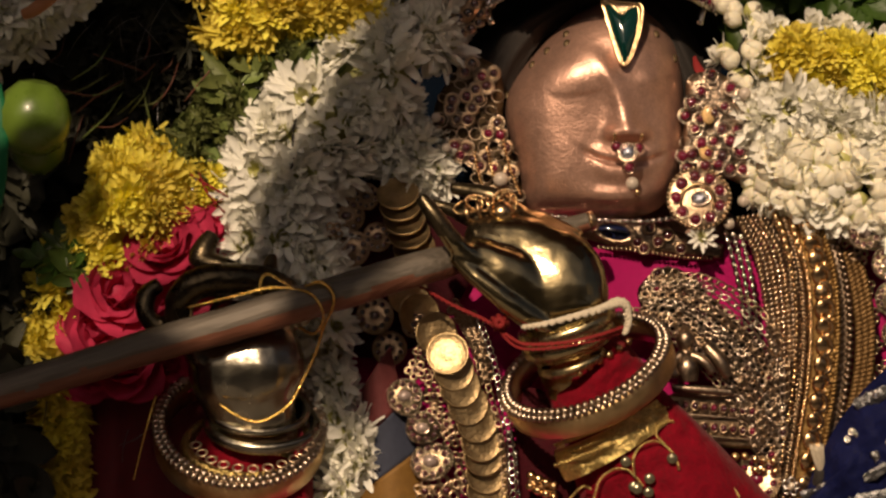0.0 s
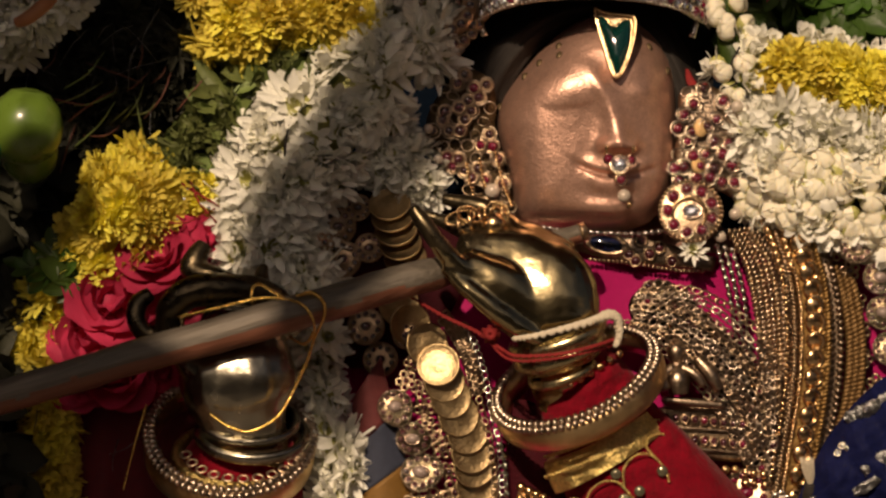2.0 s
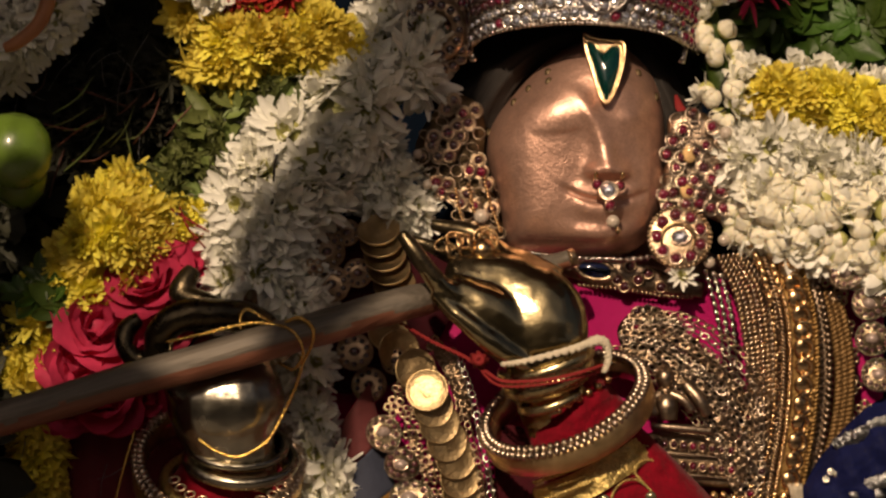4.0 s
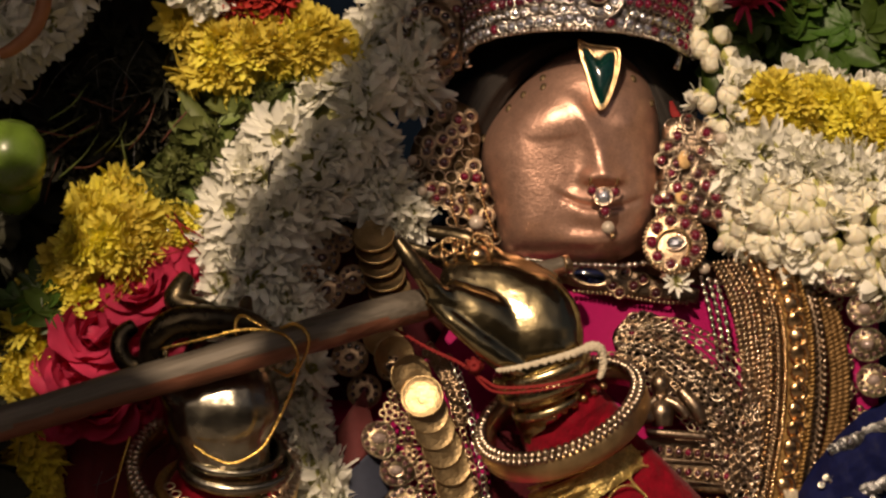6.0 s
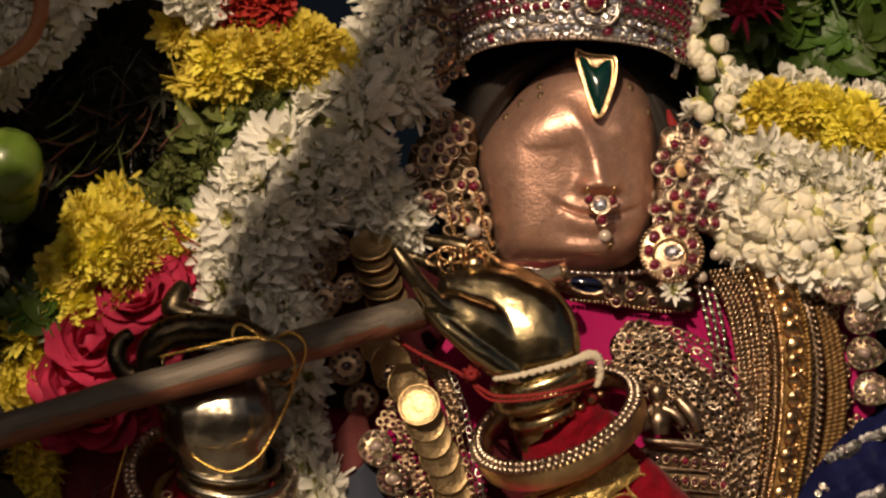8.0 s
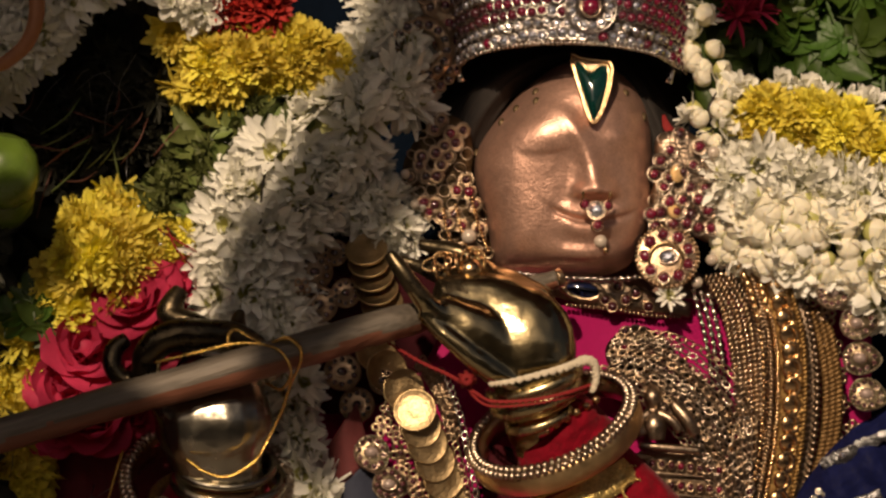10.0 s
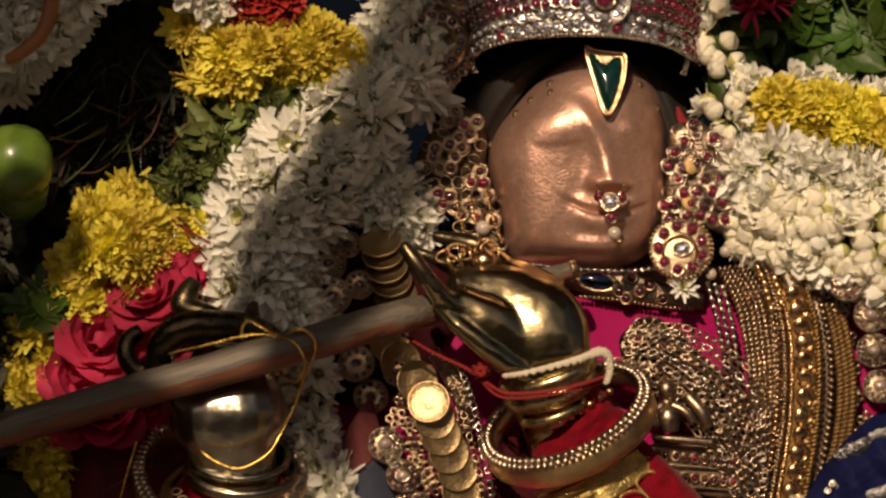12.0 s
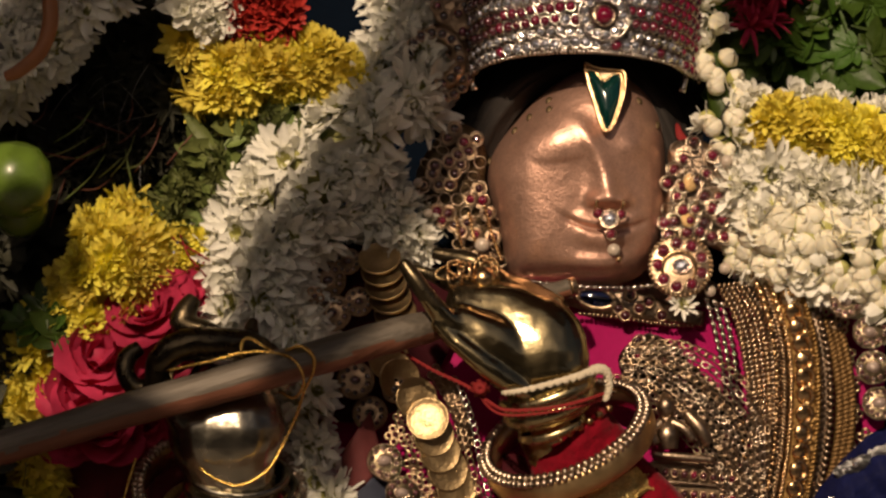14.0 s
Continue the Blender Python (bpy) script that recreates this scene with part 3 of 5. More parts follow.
# ---- bangles and wrists ----
def bangle(x, y, d, radius, normal, height, label):
    b = thing("bangle", at(x, y, d), label, "bangle", "bangles")
    n = Vector(normal).normalized()
    m = basis(at(x, y, d), n, U)
    bm = bmesh.new()
    prof = [(radius * 0.97, 0), (radius * 1.05, -3), (radius * 1.075, -8), (radius * 1.085, -height * 0.5), (radius * 1.075, -height + 5), (radius * 1.05, -height), (radius * 0.97, -height), (radius * 0.95, -height * 0.5)]
    rows = [[bm.verts.new(m @ Vector((r * math.cos(2 * math.pi * i / 72), r * math.sin(2 * math.pi * i / 72), h))) for i in range(72)] for r, h in prof]
    for a, c in zip(rows, rows[1:] + rows[:1]):
        for i in range(72):
            bm.faces.new((a[i], a[(i + 1) % 72], c[(i + 1) % 72], c[i]))
    bmesh.ops.recalc_face_normals(bm, faces=bm.faces)
    part("band", bm, BANGLEGOLD, b)
    tiny = plain(ball(bmesh.new(), Matrix.Identity(4), 8, 6))
    for row, (r, h, size) in enumerate(((radius * 0.985, 6, 7.2), (radius * 1.05, 0, 7.2))):
        n_b = int(2 * math.pi * r / 12.5)
        spots = [m @ Matrix.Translation((r * math.cos(2 * math.pi * (i + row / 2) / n_b), r * math.sin(2 * math.pi * (i + row / 2) / n_b), h)) @ Matrix.Rotation(2 * math.pi * i / n_b, 4, "Z") @ Matrix.Diagonal((size * 1.25, size * 0.92, size, 1)) for i in range(n_b)]
        many("beaded_rim", tiny, spots, SILVERED, b, "row of small bright beads", "stuff")
    return b


BANGLEGOLD = material("bangle_gold", (0.78, 0.55, 0.29), 0.38, 1.0, 0.4, 0.006, 0.12)
bangle(1034, 648, 16, 146, (-0.37, -0.45, 0.82), 46, "broad plain gold bangle with a beaded silver rim")
bangle(424, 752, 10, 140, (0.05, -0.70, 0.72), 56, "broad plain gold bangle with a beaded silver rim, in shade")

# wrist rings, sleeves
AXIS_R = Vector((-0.33, -0.30, 0.90)).normalized()
cuff = thing("wristlet", at(1010, 610, 24), "stack of polished brass rings round the statue's wrist", "wristlet", "wristlets")
for k, (x, y, r, s, name) in enumerate(((1003, 575, 77, 13, "upper_ring"), (1006, 600, 74, 11, "middle_ring"), (1012, 640, 56, 7, "lower_ring"))):
    part(name, ring(bmesh.new(), basis(at(x, y, 26), AXIS_R, (U, U * 0.8, U * 1.2)), r, s, 40, 10), RINGBRASS, cuff)
part("broad_band", lathe(bmesh.new(), basis(at(1004, 590, 26), AXIS_R, (U, U * 0.8, U)), [(66, -34), (72, -30), (74, -12), (75, 8), (73, 24), (66, 30)], 48), RINGBRASS, cuff)
cuff2 = thing("wristlet", at(455, 770, 24), "pair of pale worn brass rings round the statue's wrist", "wristlet", "wristlets")
AXIS_L = Vector((0.03, -0.55, 0.84)).normalized()
for x, y, r, s, name in ((458, 728, 84, 7, "upper_ring"), (464, 752, 94, 10, "middle_ring")):
    part(name, ring(bmesh.new(), basis(at(x, y, 18), AXIS_L, (U, U * 0.8, U * 1.2)), r, s, 40, 10), PALEBRASS, cuff2)


def sleeve(name, rows, mat, parent, flat=0.8):
    bm = bmesh.new()
    tube(bm, rows, 60, 72, flat=flat)
    for v in bm.verts:
        v.co += Vector((0, 1, 0)) * (0.0034 * noise.noise(v.co * 48) + 0.0022 * noise.noise(v.co * 140) + 0.0008 * noise.noise(v.co * 320))
    return part(name, bm, mat, parent)


EDGINGS = []
DARKFILL = material("dark_fill_cloth", (0.05, 0.004, 0.008), 0.8, 0.0, 0.4, 0.002, 0.5, spec=0.15)
arm = thing("sleeve", at(1150, 882, 0), "red velvet sleeve with gold brocade cuff and embroidery", "sleeve", "sleeves")
sleeve("cuff", [(1022, 622, 16, 62), (1040, 650, 14, 80), (1062, 690, 12, 92), (1082, 730, 10, 96)], VELVET, arm)
sleeve("velvet_arm", [(1072, 716, 10, 92), (1098, 760, 8, 106), (1140, 830, 6, 128), (1180, 900, 4, 150), (1230, 1000, 0, 190)], VELVET, arm)
sleeve("brocade_band", [(1074, 750, 12, 106), (1086, 772, 11.5, 112), (1098, 792, 11, 114)], BROCADE, arm)
for lift, size in ((0, 4.2), (20, 3.2), (36, 4.2)):
    strand_rows = [(x, y + lift, 11 + 26 * math.sin(math.pi * u), size) for x, y, u in ((984, 788, 0.05), (1030, 772, 0.35), (1080, 752, 0.6), (1130, 728, 0.85), (1172, 702, 1.0))]
    EDGINGS.append(strand_rows)
# plate added over the bodice to keep the gap left of the sleeve dim
part("dark_fill", plate(bmesh.new(), patch([(925, 690), (1010, 720), (1040, 800), (1040, 910), (935, 910), (915, 800)], 8), -6, 4, 5), DARKFILL, arm, "dark maroon plate added to fill the dim gap")
arm2 = thing("sleeve", at(450, 900, 0), "red velvet sleeve with gold scalloped trim, in shade", "sleeve", "sleeves")
sleeve("cuff", [(452, 758, 12, 84), (448, 790, 8, 100), (442, 830, 4, 112), (436, 900, 0, 120), (430, 1000, -4, 130)], VELVET, arm2)
bm = bmesh.new()
ring(bm, basis(at(440, 796, 8), AXIS_L, (U, U * 0.85, U * 1.6)), 110, 12, 60, 8)
part("gold_trim", bm, BROCADE, arm2)


def thread(name, rows, mat, label, category="thread", parent=None, n=40, twist=True, sides=8):
    """A twisted cord: two fine strands wound round each other."""
    bm = bmesh.new()
    if not twist:
        tube(bm, rows, n, sides)
    else:
        base = spline(rows, n)
        for ph in (0, math.pi):
            pts = []
            for i, r in enumerate(base):
                a = i * 1.3 + ph
                pts.append((r[0] + 0.5 * r[3] * math.cos(a), r[1] + 0.5 * r[3] * math.sin(a), r[2] + 0.12 * r[3] * math.sin(a), r[3] * 0.62))
            tube(bm, pts, n, 6)
    ob = part(name, bm, mat, parent)
    return ob if parent else tagged(ob, label, category)


thread("cotton_cord", [(925, 580, 44, 5), (960, 575, 48, 6), (1020, 560, 47, 7), (1070, 546, 42, 9), (1092, 536, 38, 10), (1108, 542, 36, 9), (1112, 570, 36, 7), (1106, 590, 36, 6)], COTTON, "thick off-white cotton cord tied round the wrist", "cord", n=70)
thread("red_thread", [(740, 505, 30, 3), (800, 540, 30, 3.6), (860, 568, 34, 4), (900, 596, 38, 4), (930, 610, 42, 4), (1000, 607, 46, 4), (1060, 594, 44, 4), (1108, 578, 34, 3.5)], REDSTRING, "red thread knotted round the wrist", n=110)
thread("red_thread", [(880, 575, 37, 3), (895, 600, 38, 3), (925, 618, 42, 3), (985, 616, 46, 3), (1050, 604, 44, 3), (1100, 590, 34, 3)], REDSTRING, "red thread wound round the wrist", n=80)
knot = bmesh.new()
for k in range(7):
    a = k * 0.9
    tube(knot, [(884 + 16 * math.cos(a), 570 + 13 * math.sin(a), 36, 3.5), (884 + 6 * math.cos(a + 1.5), 572 + 6 * math.sin(a + 1.5), 41, 5), (884 + 17 * math.cos(a + 3), 572 + 15 * math.sin(a + 3), 36, 3)], 8, 6)
tagged(part("thread_knot", knot, REDSTRING, None), "frayed red thread knot beside the wrist", "knot")
GOLDTHREAD = material("gold_thread", (0.85, 0.55, 0.16), 0.25, 1.0, 0.3, 0.0006, 0.6)
thread("gold_thread", [(330, 545, 41, 3), (400, 528, 46, 3), (470, 511, 47, 3), (520, 512, 48, 3), (555, 525, 54, 3), (572, 560, 53, 3), (556, 590, 46, 3), (530, 580, 40, 3)], GOLDTHREAD, "fine gold thread tied round the flute", n=90)
thread("gold_thread", [(540, 508, 48, 3), (566, 500, 52, 4), (588, 518, 54, 4), (588, 545, 52, 3.4), (572, 580, 48, 3.2), (558, 625, 44, 3.2), (532, 680, 42, 3.6), (505, 722, 42, 3.6), (460, 746, 44, 3.2), (420, 736, 42, 3.2), (388, 715, 38, 3)], GOLDTHREAD, "fine gold thread looped from the flute to the wrist", n=120)
thread("gold_thread", [(462, 520, 44, 3), (462, 496, 42, 4), (474, 486, 40, 4), (500, 500, 42, 3), (520, 512, 46, 3)], GOLDTHREAD, "fine gold thread tied round a brass digit", n=30)
thread("gold_thread", [(276, 700, 10, 3), (262, 745, 12, 3), (248, 800, 10, 2), (236, 850, 8, 2)], GOLDTHREAD, "loose end of fine gold thread", n=50)

# ---- flowers and leaves ----
def petal(bm, m, length, width, cup=0.3, bend=0.4, n=4, tip=0.15):
    """A leaf-shaped blade along the x of m, hollowed and bent up."""
    rows = []
    for i in range(n + 1):
        u = i / n
        w = width * min(1.0, (0.12 + u / 0.4) ** 0.7) * math.sqrt(max(tip * tip * 0.25, 1 - (max(0.0, u - 0.45) / 0.56) ** 2))
        z = bend * length * u * u
        rows.append([bm.verts.new(m @ Vector((length * u, w * s, z + cup * width * 2.2 * s * s))) for s in (-0.5, -0.25, 0, 0.25, 0.5)])
    for a, b in zip(rows, rows[1:]):
        for k in range(4):
            bm.faces.new((a[k], b[k], b[k + 1], a[k + 1]))


def blossom(kind, seed):
    """One bloom, facing z, sized in mm."""
    rng = random.Random(seed)
    bm = bmesh.new()
    if kind == "star":
        for layer, (n, lift, ln) in enumerate(((9, 0.12, 12.5), (8, 0.55, 11.5), (5, 0.95, 9.0), (3, 1.3, 6.0))):
            for k in range(n):
                a = 2 * math.pi * (k + layer * 0.5) / n + rng.uniform(-0.25, 0.25)
                petal(bm, Matrix.Rotation(a, 4, "Z") @ Matrix.Rotation(-lift + rng.uniform(-0.25, 0.25), 4, "Y"), ln * rng.uniform(0.85, 1.15), rng.uniform(3.1, 4.1), rng.uniform(0.15, 0.35), rng.uniform(-0.15, 0.22), 6, 0.5)
        for f in bm.faces:
            f.material_index = 1 if f.calc_center_median().length < 4.8 else 0
    elif kind == "cup":
        for layer, (n, lift, ln) in enumerate(((6, 0.25, 9.0), (5, 0.75, 8.5), (4, 1.15, 7.0))):
            for k in range(n):
                a = 2 * math.pi * (k + layer * 0.5) / n + rng.uniform(-0.25, 0.25)
                petal(bm, Matrix.Rotation(a, 4, "Z") @ Matrix.Rotation(-lift + rng.uniform(-0.2, 0.2), 4, "Y"), ln * rng.uniform(0.85, 1.15), rng.uniform(4.2, 5.4), rng.uniform(0.12, 0.24), rng.uniform(0.0, 0.3), 6, 0.6)
        for f in bm.faces:
            f.material_index = 1 if f.calc_center_median().length < 3.4 else 0
    elif kind == "bud":
        for k in range(5):
            a = 2 * math.pi * k / 5 + rng.uniform(-0.1, 0.1)
            m = Matrix.Rotation(a, 4, "Z")
            prof = ((0.4, -2.5), (2.9, 0.0), (3.9, 2.4), (3.0, 4.6), (1.6, 5.9), (0.05, 6.5))
            rows = [[bm.verts.new(m @ Vector((r * math.cos(b) * (1 + 0.05 * k % 2), r * math.sin(b) * 1.0, h))) for b in (-0.78, -0.4, 0, 0.4, 0.78)] for r, h in prof]
            for row in rows:
                for j in (0, 4):
                    row[j].co *= 0.93 if j else 1.05
            for p, q in zip(rows, rows[1:]):
                for j in range(4):
                    bm.faces.new((p[j], p[j + 1], q[j + 1], q[j]))
        for f in bm.faces:
            f.material_index = 1 if f.calc_center_median().z < 1.4 else 0
    elif kind == "mum":
        for k in range(60):
            u = (k + 0.5) / 60
            lift = 1.30 * (1 - u ** 0.8) + 0.02
            petal(bm, Matrix.Rotation(k * 2.39996, 4, "Z") @ Matrix.Rotation(-lift + rng.uniform(-0.2, 0.2), 4, "Y") @ Matrix.Translation((1.2, 0, 0)), (4.4 + 4.4 * u) * rng.uniform(0.8, 1.2), rng.uniform(2.6, 3.8), 0.25, rng.uniform(-0.2, 0.35), 4, 0.6)
    elif kind == "leaf":
        petal(bm, Matrix.Rotation(-rng.uniform(0, 0.4), 4, "Y") @ Matrix.Translation((-6, 0, 0)), rng.uniform(9, 15), rng.uniform(4.0, 8.0), 0.25, rng.uniform(-0.3, 0.3), 6, 0.1)
    elif kind == "lobed":
        for a, ln in ((0, 13), (0.75, 10), (-0.75, 10), (1.45, 7), (-1.45, 7)):
            petal(bm, Matrix.Rotation(a + rng.uniform(-0.1, 0.1), 4, "Z"), ln * rng.uniform(0.9, 1.1), ln * 0.5, 0.22, rng.uniform(-0.15, 0.1), 6, 0.12)
        petal(bm, Matrix.Rotation(math.pi, 4, "Z"), 8, 1.0, 0.1, -0.1, 3, 0.8)
    elif kind == "fringe":
        for k in range(40):
            a = rng.uniform(0, 2 * math.pi)
            petal(bm, Matrix.Rotation(a, 4, "Z") @ Matrix.Rotation(-rng.uniform(0.0, 1.3), 4, "Y"), rng.uniform(5, 11), 1.6, 0.3, rng.uniform(-0.4, 0.3), 4, 0.4)
    return bm


def blooms(kind, mat, n):
    return [mesh_of(kind, blossom(kind, 17 * k + len(kind)), mat) for k in range(n)]


STARS = blooms("star", [WHITE, SEPAL], 7)
CUPS = blooms("cup", [WHITE, SEPAL], 6)
BUDS = blooms("bud", [BUD, SEPAL], 4)
MUMS = blooms("mum", YELLOW, 6)
HERBS = blooms("leaf", HERB, 8)
DARKS = blooms("leaf", SHADE, 7)
LOBED = blooms("lobed", LEAF, 5)
FRINGE = blooms("fringe", ROSE, 2)
SCARLETS = blooms("mum", SCARLET, 2)


def garland(name, label, rows, count, meshes, piece, core_mat, size=1.0, seed=1, spread=1.25, fill=1.0, lift=0.5):
    """A thick rope of blooms along rows of x, y, d, radius."""
    rng = random.Random(seed)
    g = thing(name, at(*rows[-1][:3]), label, "garland")
    bm = bmesh.new()
    tube(bm, [(x, y, d, r * 0.72) for x, y, d, r in rows], 40, 14)
    part("core", bm, core_mat, g)
    line = spline(rows, 200)
    for k in range(count):
        u = (k + rng.random()) / count
        i = int(u * 199)
        x, y, d, r = line[i]
        nx, ny = line[i + 1][0] - x, line[i + 1][1] - y
        ln = math.hypot(nx, ny) or 1
        px, py = -ny / ln, nx / ln
        a = rng.uniform(-1, 1) * spread
        s, f = math.sin(a), math.cos(a)
        place = at(x + px * r * s * fill, y + py * r * s * fill, d + r * 0.25 * f)
        out = Vector((px * s, -f, -py * s)) + Vector((rng.gauss(0, 1), rng.gauss(0, 1) * 0.7, rng.gauss(0, 1))) * lift
        me = rng.choice(meshes)
        put("blossom" if me in STARS or me in CUPS else piece, me, basis(place, out, 0.001 * size * rng.uniform(0.8, 1.2), rng.uniform(0, 6.28)), g)
    return g


def bunch(name, label, category, outline, count, meshes, piece, d0, depth, size=1.0, seed=1, lift=0.7, face=(0, -1, 0)):
    """Leaves or blooms heaped over a patch of the grid."""
    rng = random.Random(seed)
    poly = np.array(outline, float)
    mid = poly.mean(0)
    g = thing(name, at(mid[0], poly[:, 1].max(), d0), label, category)
    lo, hi = poly.min(0), poly.max(0)
    made = 0
    while made < count:
        x, y = rng.uniform(lo[0], hi[0]), rng.uniform(lo[1], hi[1])
        if not inside(x, y, poly):
            continue
        made += 1
        n = Vector(face) + Vector((rng.gauss(0, 1), rng.gauss(0, 1) * 0.5, rng.gauss(0, 1))) * lift
        put(piece, rng.choice(meshes), basis(at(x, y, d0 + rng.uniform(-0.5, 0.5) * depth), n, 0.001 * size * rng.uniform(0.75, 1.25), rng.uniform(0, 6.28)), g)
    return g


def litter(name, label, outline, count, mat, d0, depth, size, seed):
    """Feathery bits strewn over a patch of the grid, too fine to tell apart."""
    rng = random.Random(seed)
    poly = np.array(outline, float)
    lo, hi = poly.min(0), poly.max(0)
    places = []
    while len(places) < count:
        x, y = rng.uniform(lo[0], hi[0]), rng.uniform(lo[1], hi[1])
        if inside(x, y, poly):
            n = (rng.gauss(0, 0.7), -1 + rng.gauss(0, 0.35), rng.gauss(0, 0.7))
            places.append(basis(at(x, y, d0 + rng.uniform(-0.5, 0.5) * depth), n, 0.001 * size * rng.uniform(0.75, 1.25), rng.uniform(0, 6.28)))
    tagged(many(name, plain(blossom("fringe", seed)), places, mat, None), label, "leaves", kind="stuff")


# white blossoms round the neck, and down between the bangles
garland("white_garland", "thick garland of fresh white star-shaped blossoms", [(742, -170, -36, 44), (740, -70, -34, 48), (728, 50, -26, 66), (640, 150, -20, 86), (545, 250, -18, 96), (485, 340, -16, 80), (495, 440, -16, 75), (545, 530, -14, 55)], 124, STARS * 2 + CUPS, "blossom", SEPAL, 1.3, 3, lift=0.36)
garland("white_garland", "narrow strand of white blossoms hanging between the bangles", [(552, 540, -14, 30), (582, 640, -12, 16), (604, 740, -8, 20), (624, 820, -4, 26), (614, 930, -6, 28)], 24, STARS, "blossom", HERB, 1.15, 43, lift=0.4)
garland("white_garland", "side strand of cream white blossoms beside the ear ornament", [(690, 240, -24, 55), (740, 280, -22, 45), (790, 310, -24, 35)], 34, STARS, "blossom", SEPAL, 0.85, 4)
# yellow pompons
garland("yellow_garland", "garland of bright yellow chrysanthemum heads", [(372, -50, -22, 36), (412, 58, -18, 42), (440, 24, -14, 48), (520, 6, -14, 50), (600, 14, -16, 46), (668, 34, -20, 34)], 58, MUMS, "flower_head", YELLOW, 1.12, 5, lift=0.35)
garland("yellow_garland", "garland of yellow chrysanthemum heads, partly shaded", [(285, 275, -22, 44), (266, 305, -18, 62), (240, 345, -12, 85), (200, 410, -12, 80), (122, 500, -16, 46), (104, 580, -20, 44), (96, 680, -26, 38), (100, 790, -30, 40), (105, 920, -30, 44)], 108, MUMS, "flower_head", YELLOW, 1.18, 6, lift=0.35)
garland("yellow_garland", "short end of yellow chrysanthemum heads", [(330, 340, -12, 34), (372, 320, -12, 30), (395, 345, -14, 22)], 9, MUMS, "flower_head", YELLOW, 0.8, 16)
# red rose petals
rose_petals = []
for k in range(5):
    bm = bmesh.new()
    petal(bm, Matrix.Identity(4), 1.0, 1.0, 0.3, 0.05 * k - 0.1, 9, 0.75)
    for v in bm.verts:
        v.co.z += 0.16 * noise.noise(v.co * 3.5 + Vector((k * 7, 0, 0))) * v.co.x
    rose_petals.append(mesh_of("petal", bm, ROSE))
for k, (x, y, d, s) in enumerate(((205, 520, -2, 1.35), (300, 440, -3, 1.35), (355, 410, -8, 0.95), (180, 590, -4, 1.25), (250, 480, -12, 1.0), (260, 590, -12, 1.1), (335, 500, -14, 0.9), (160, 660, -14, 0.9), (230, 655, -12, 1.1), (300, 640, -14, 0.9))):
    rng = random.Random(k)
    aim = Vector((rng.uniform(-0.3, 0.3), -1, rng.uniform(-0.2, 0.5)))
    flower = thing("rose", at(x, y, d), "crushed crimson rose tucked under the yellow garland", "rose", "crimson roses")
    hub = basis(at(x, y, d), aim, 0.001 * s, rng.uniform(0, 6))
    part("heart", ball(bmesh.new(), hub @ Matrix.Diagonal((5, 5, 5, 1)), 12, 8), ROSE, flower)
    for j in range(16):
        u = j / 15
        put("petal", rose_petals[j % 5], hub @ Matrix.Rotation(j * 2.39996 + rng.uniform(-0.3, 0.3), 4, "Z") @ Matrix.Rotation(-1.25 + 1.2 * u + rng.uniform(-0.2, 0.2), 4, "Y") @ Matrix.Diagonal((10 + 9 * u, 12 + 9 * u, 12, 1)), flower)
# grey-green herb sprigs between the garlands
bunch("herb_sprigs", "grey-green herb sprigs laid between the flower garlands", "leaves", [(385, 120), (470, 60), (600, 60), (620, 110), (520, 190), (430, 210), (400, 290), (330, 330), (290, 250), (350, 190)], 210, HERBS, "leaf", -12, 16, 1.3, 8)
litter("feathery_herb", "fine feathery herb strewn among the broader leaves", [(395, 120), (470, 70), (600, 65), (610, 110), (520, 180), (430, 205), (400, 280), (335, 320), (300, 260), (350, 190)], 30, HERB, -10, 12, 0.75, 18)
litter("dry_herb", "fine dry herb, deep shade put into its colour", [(120, 130), (180, 20), (340, -30), (370, 110), (320, 210), (240, 250), (150, 260)], 60, SHADE, -26, 12, 1.1, 19)
bunch("dark_foliage", "heap of herb leaves, deep shade put into their dark colour", "leaves", [(-40, 120), (150, -20), (230, -140), (350, -60), (380, 110), (330, 210), (250, 240), (150, 290), (120, 460), (60, 700), (-60, 800)], 290, DARKS, "leaf", -34, 16, 1.9, 9)
bunch("dark_foliage", "dark leaves added to hold the shade under the yellow garland", "leaves", [(70, 470), (-40, 460), (-60, 920), (62, 920), (66, 680)], 100, DARKS, "leaf", -12, 12, 1.7, 10)
bunch("leaf_sprig", "dark green lobed leaves laid over the yellow garland", "leaves", [(60, 425), (140, 430), (150, 490), (70, 500)], 7, LOBED, "leaf", 6, 5, 1.15, 11)

# upper left: shaded white blossoms, a lit tuft, red flowers
garland("white_garland", "large white blossoms in shade", [(-60, 50, -10, 66), (50, -6, -10, 60), (140, -90, -12, 66), (225, -185, -16, 54)], 80, STARS + CUPS, "blossom", SEPAL, 1.15, 12)
bunch("white_tuft", "tuft of sunlit white blossoms", "blossoms", [(322, -80), (330, -175), (440, -175), (446, -80), (400, -58)], 34, CUPS, "blossom", -6, 10, 1.1, 13)
bunch("red_flowers", "bright red flowers tucked behind the yellow garland", "flowers", [(440, -150), (500, -150), (560, -70), (490, -50), (440, -60)], 18, SCARLETS, "flower_head", -9, 8, 1.3, 14)

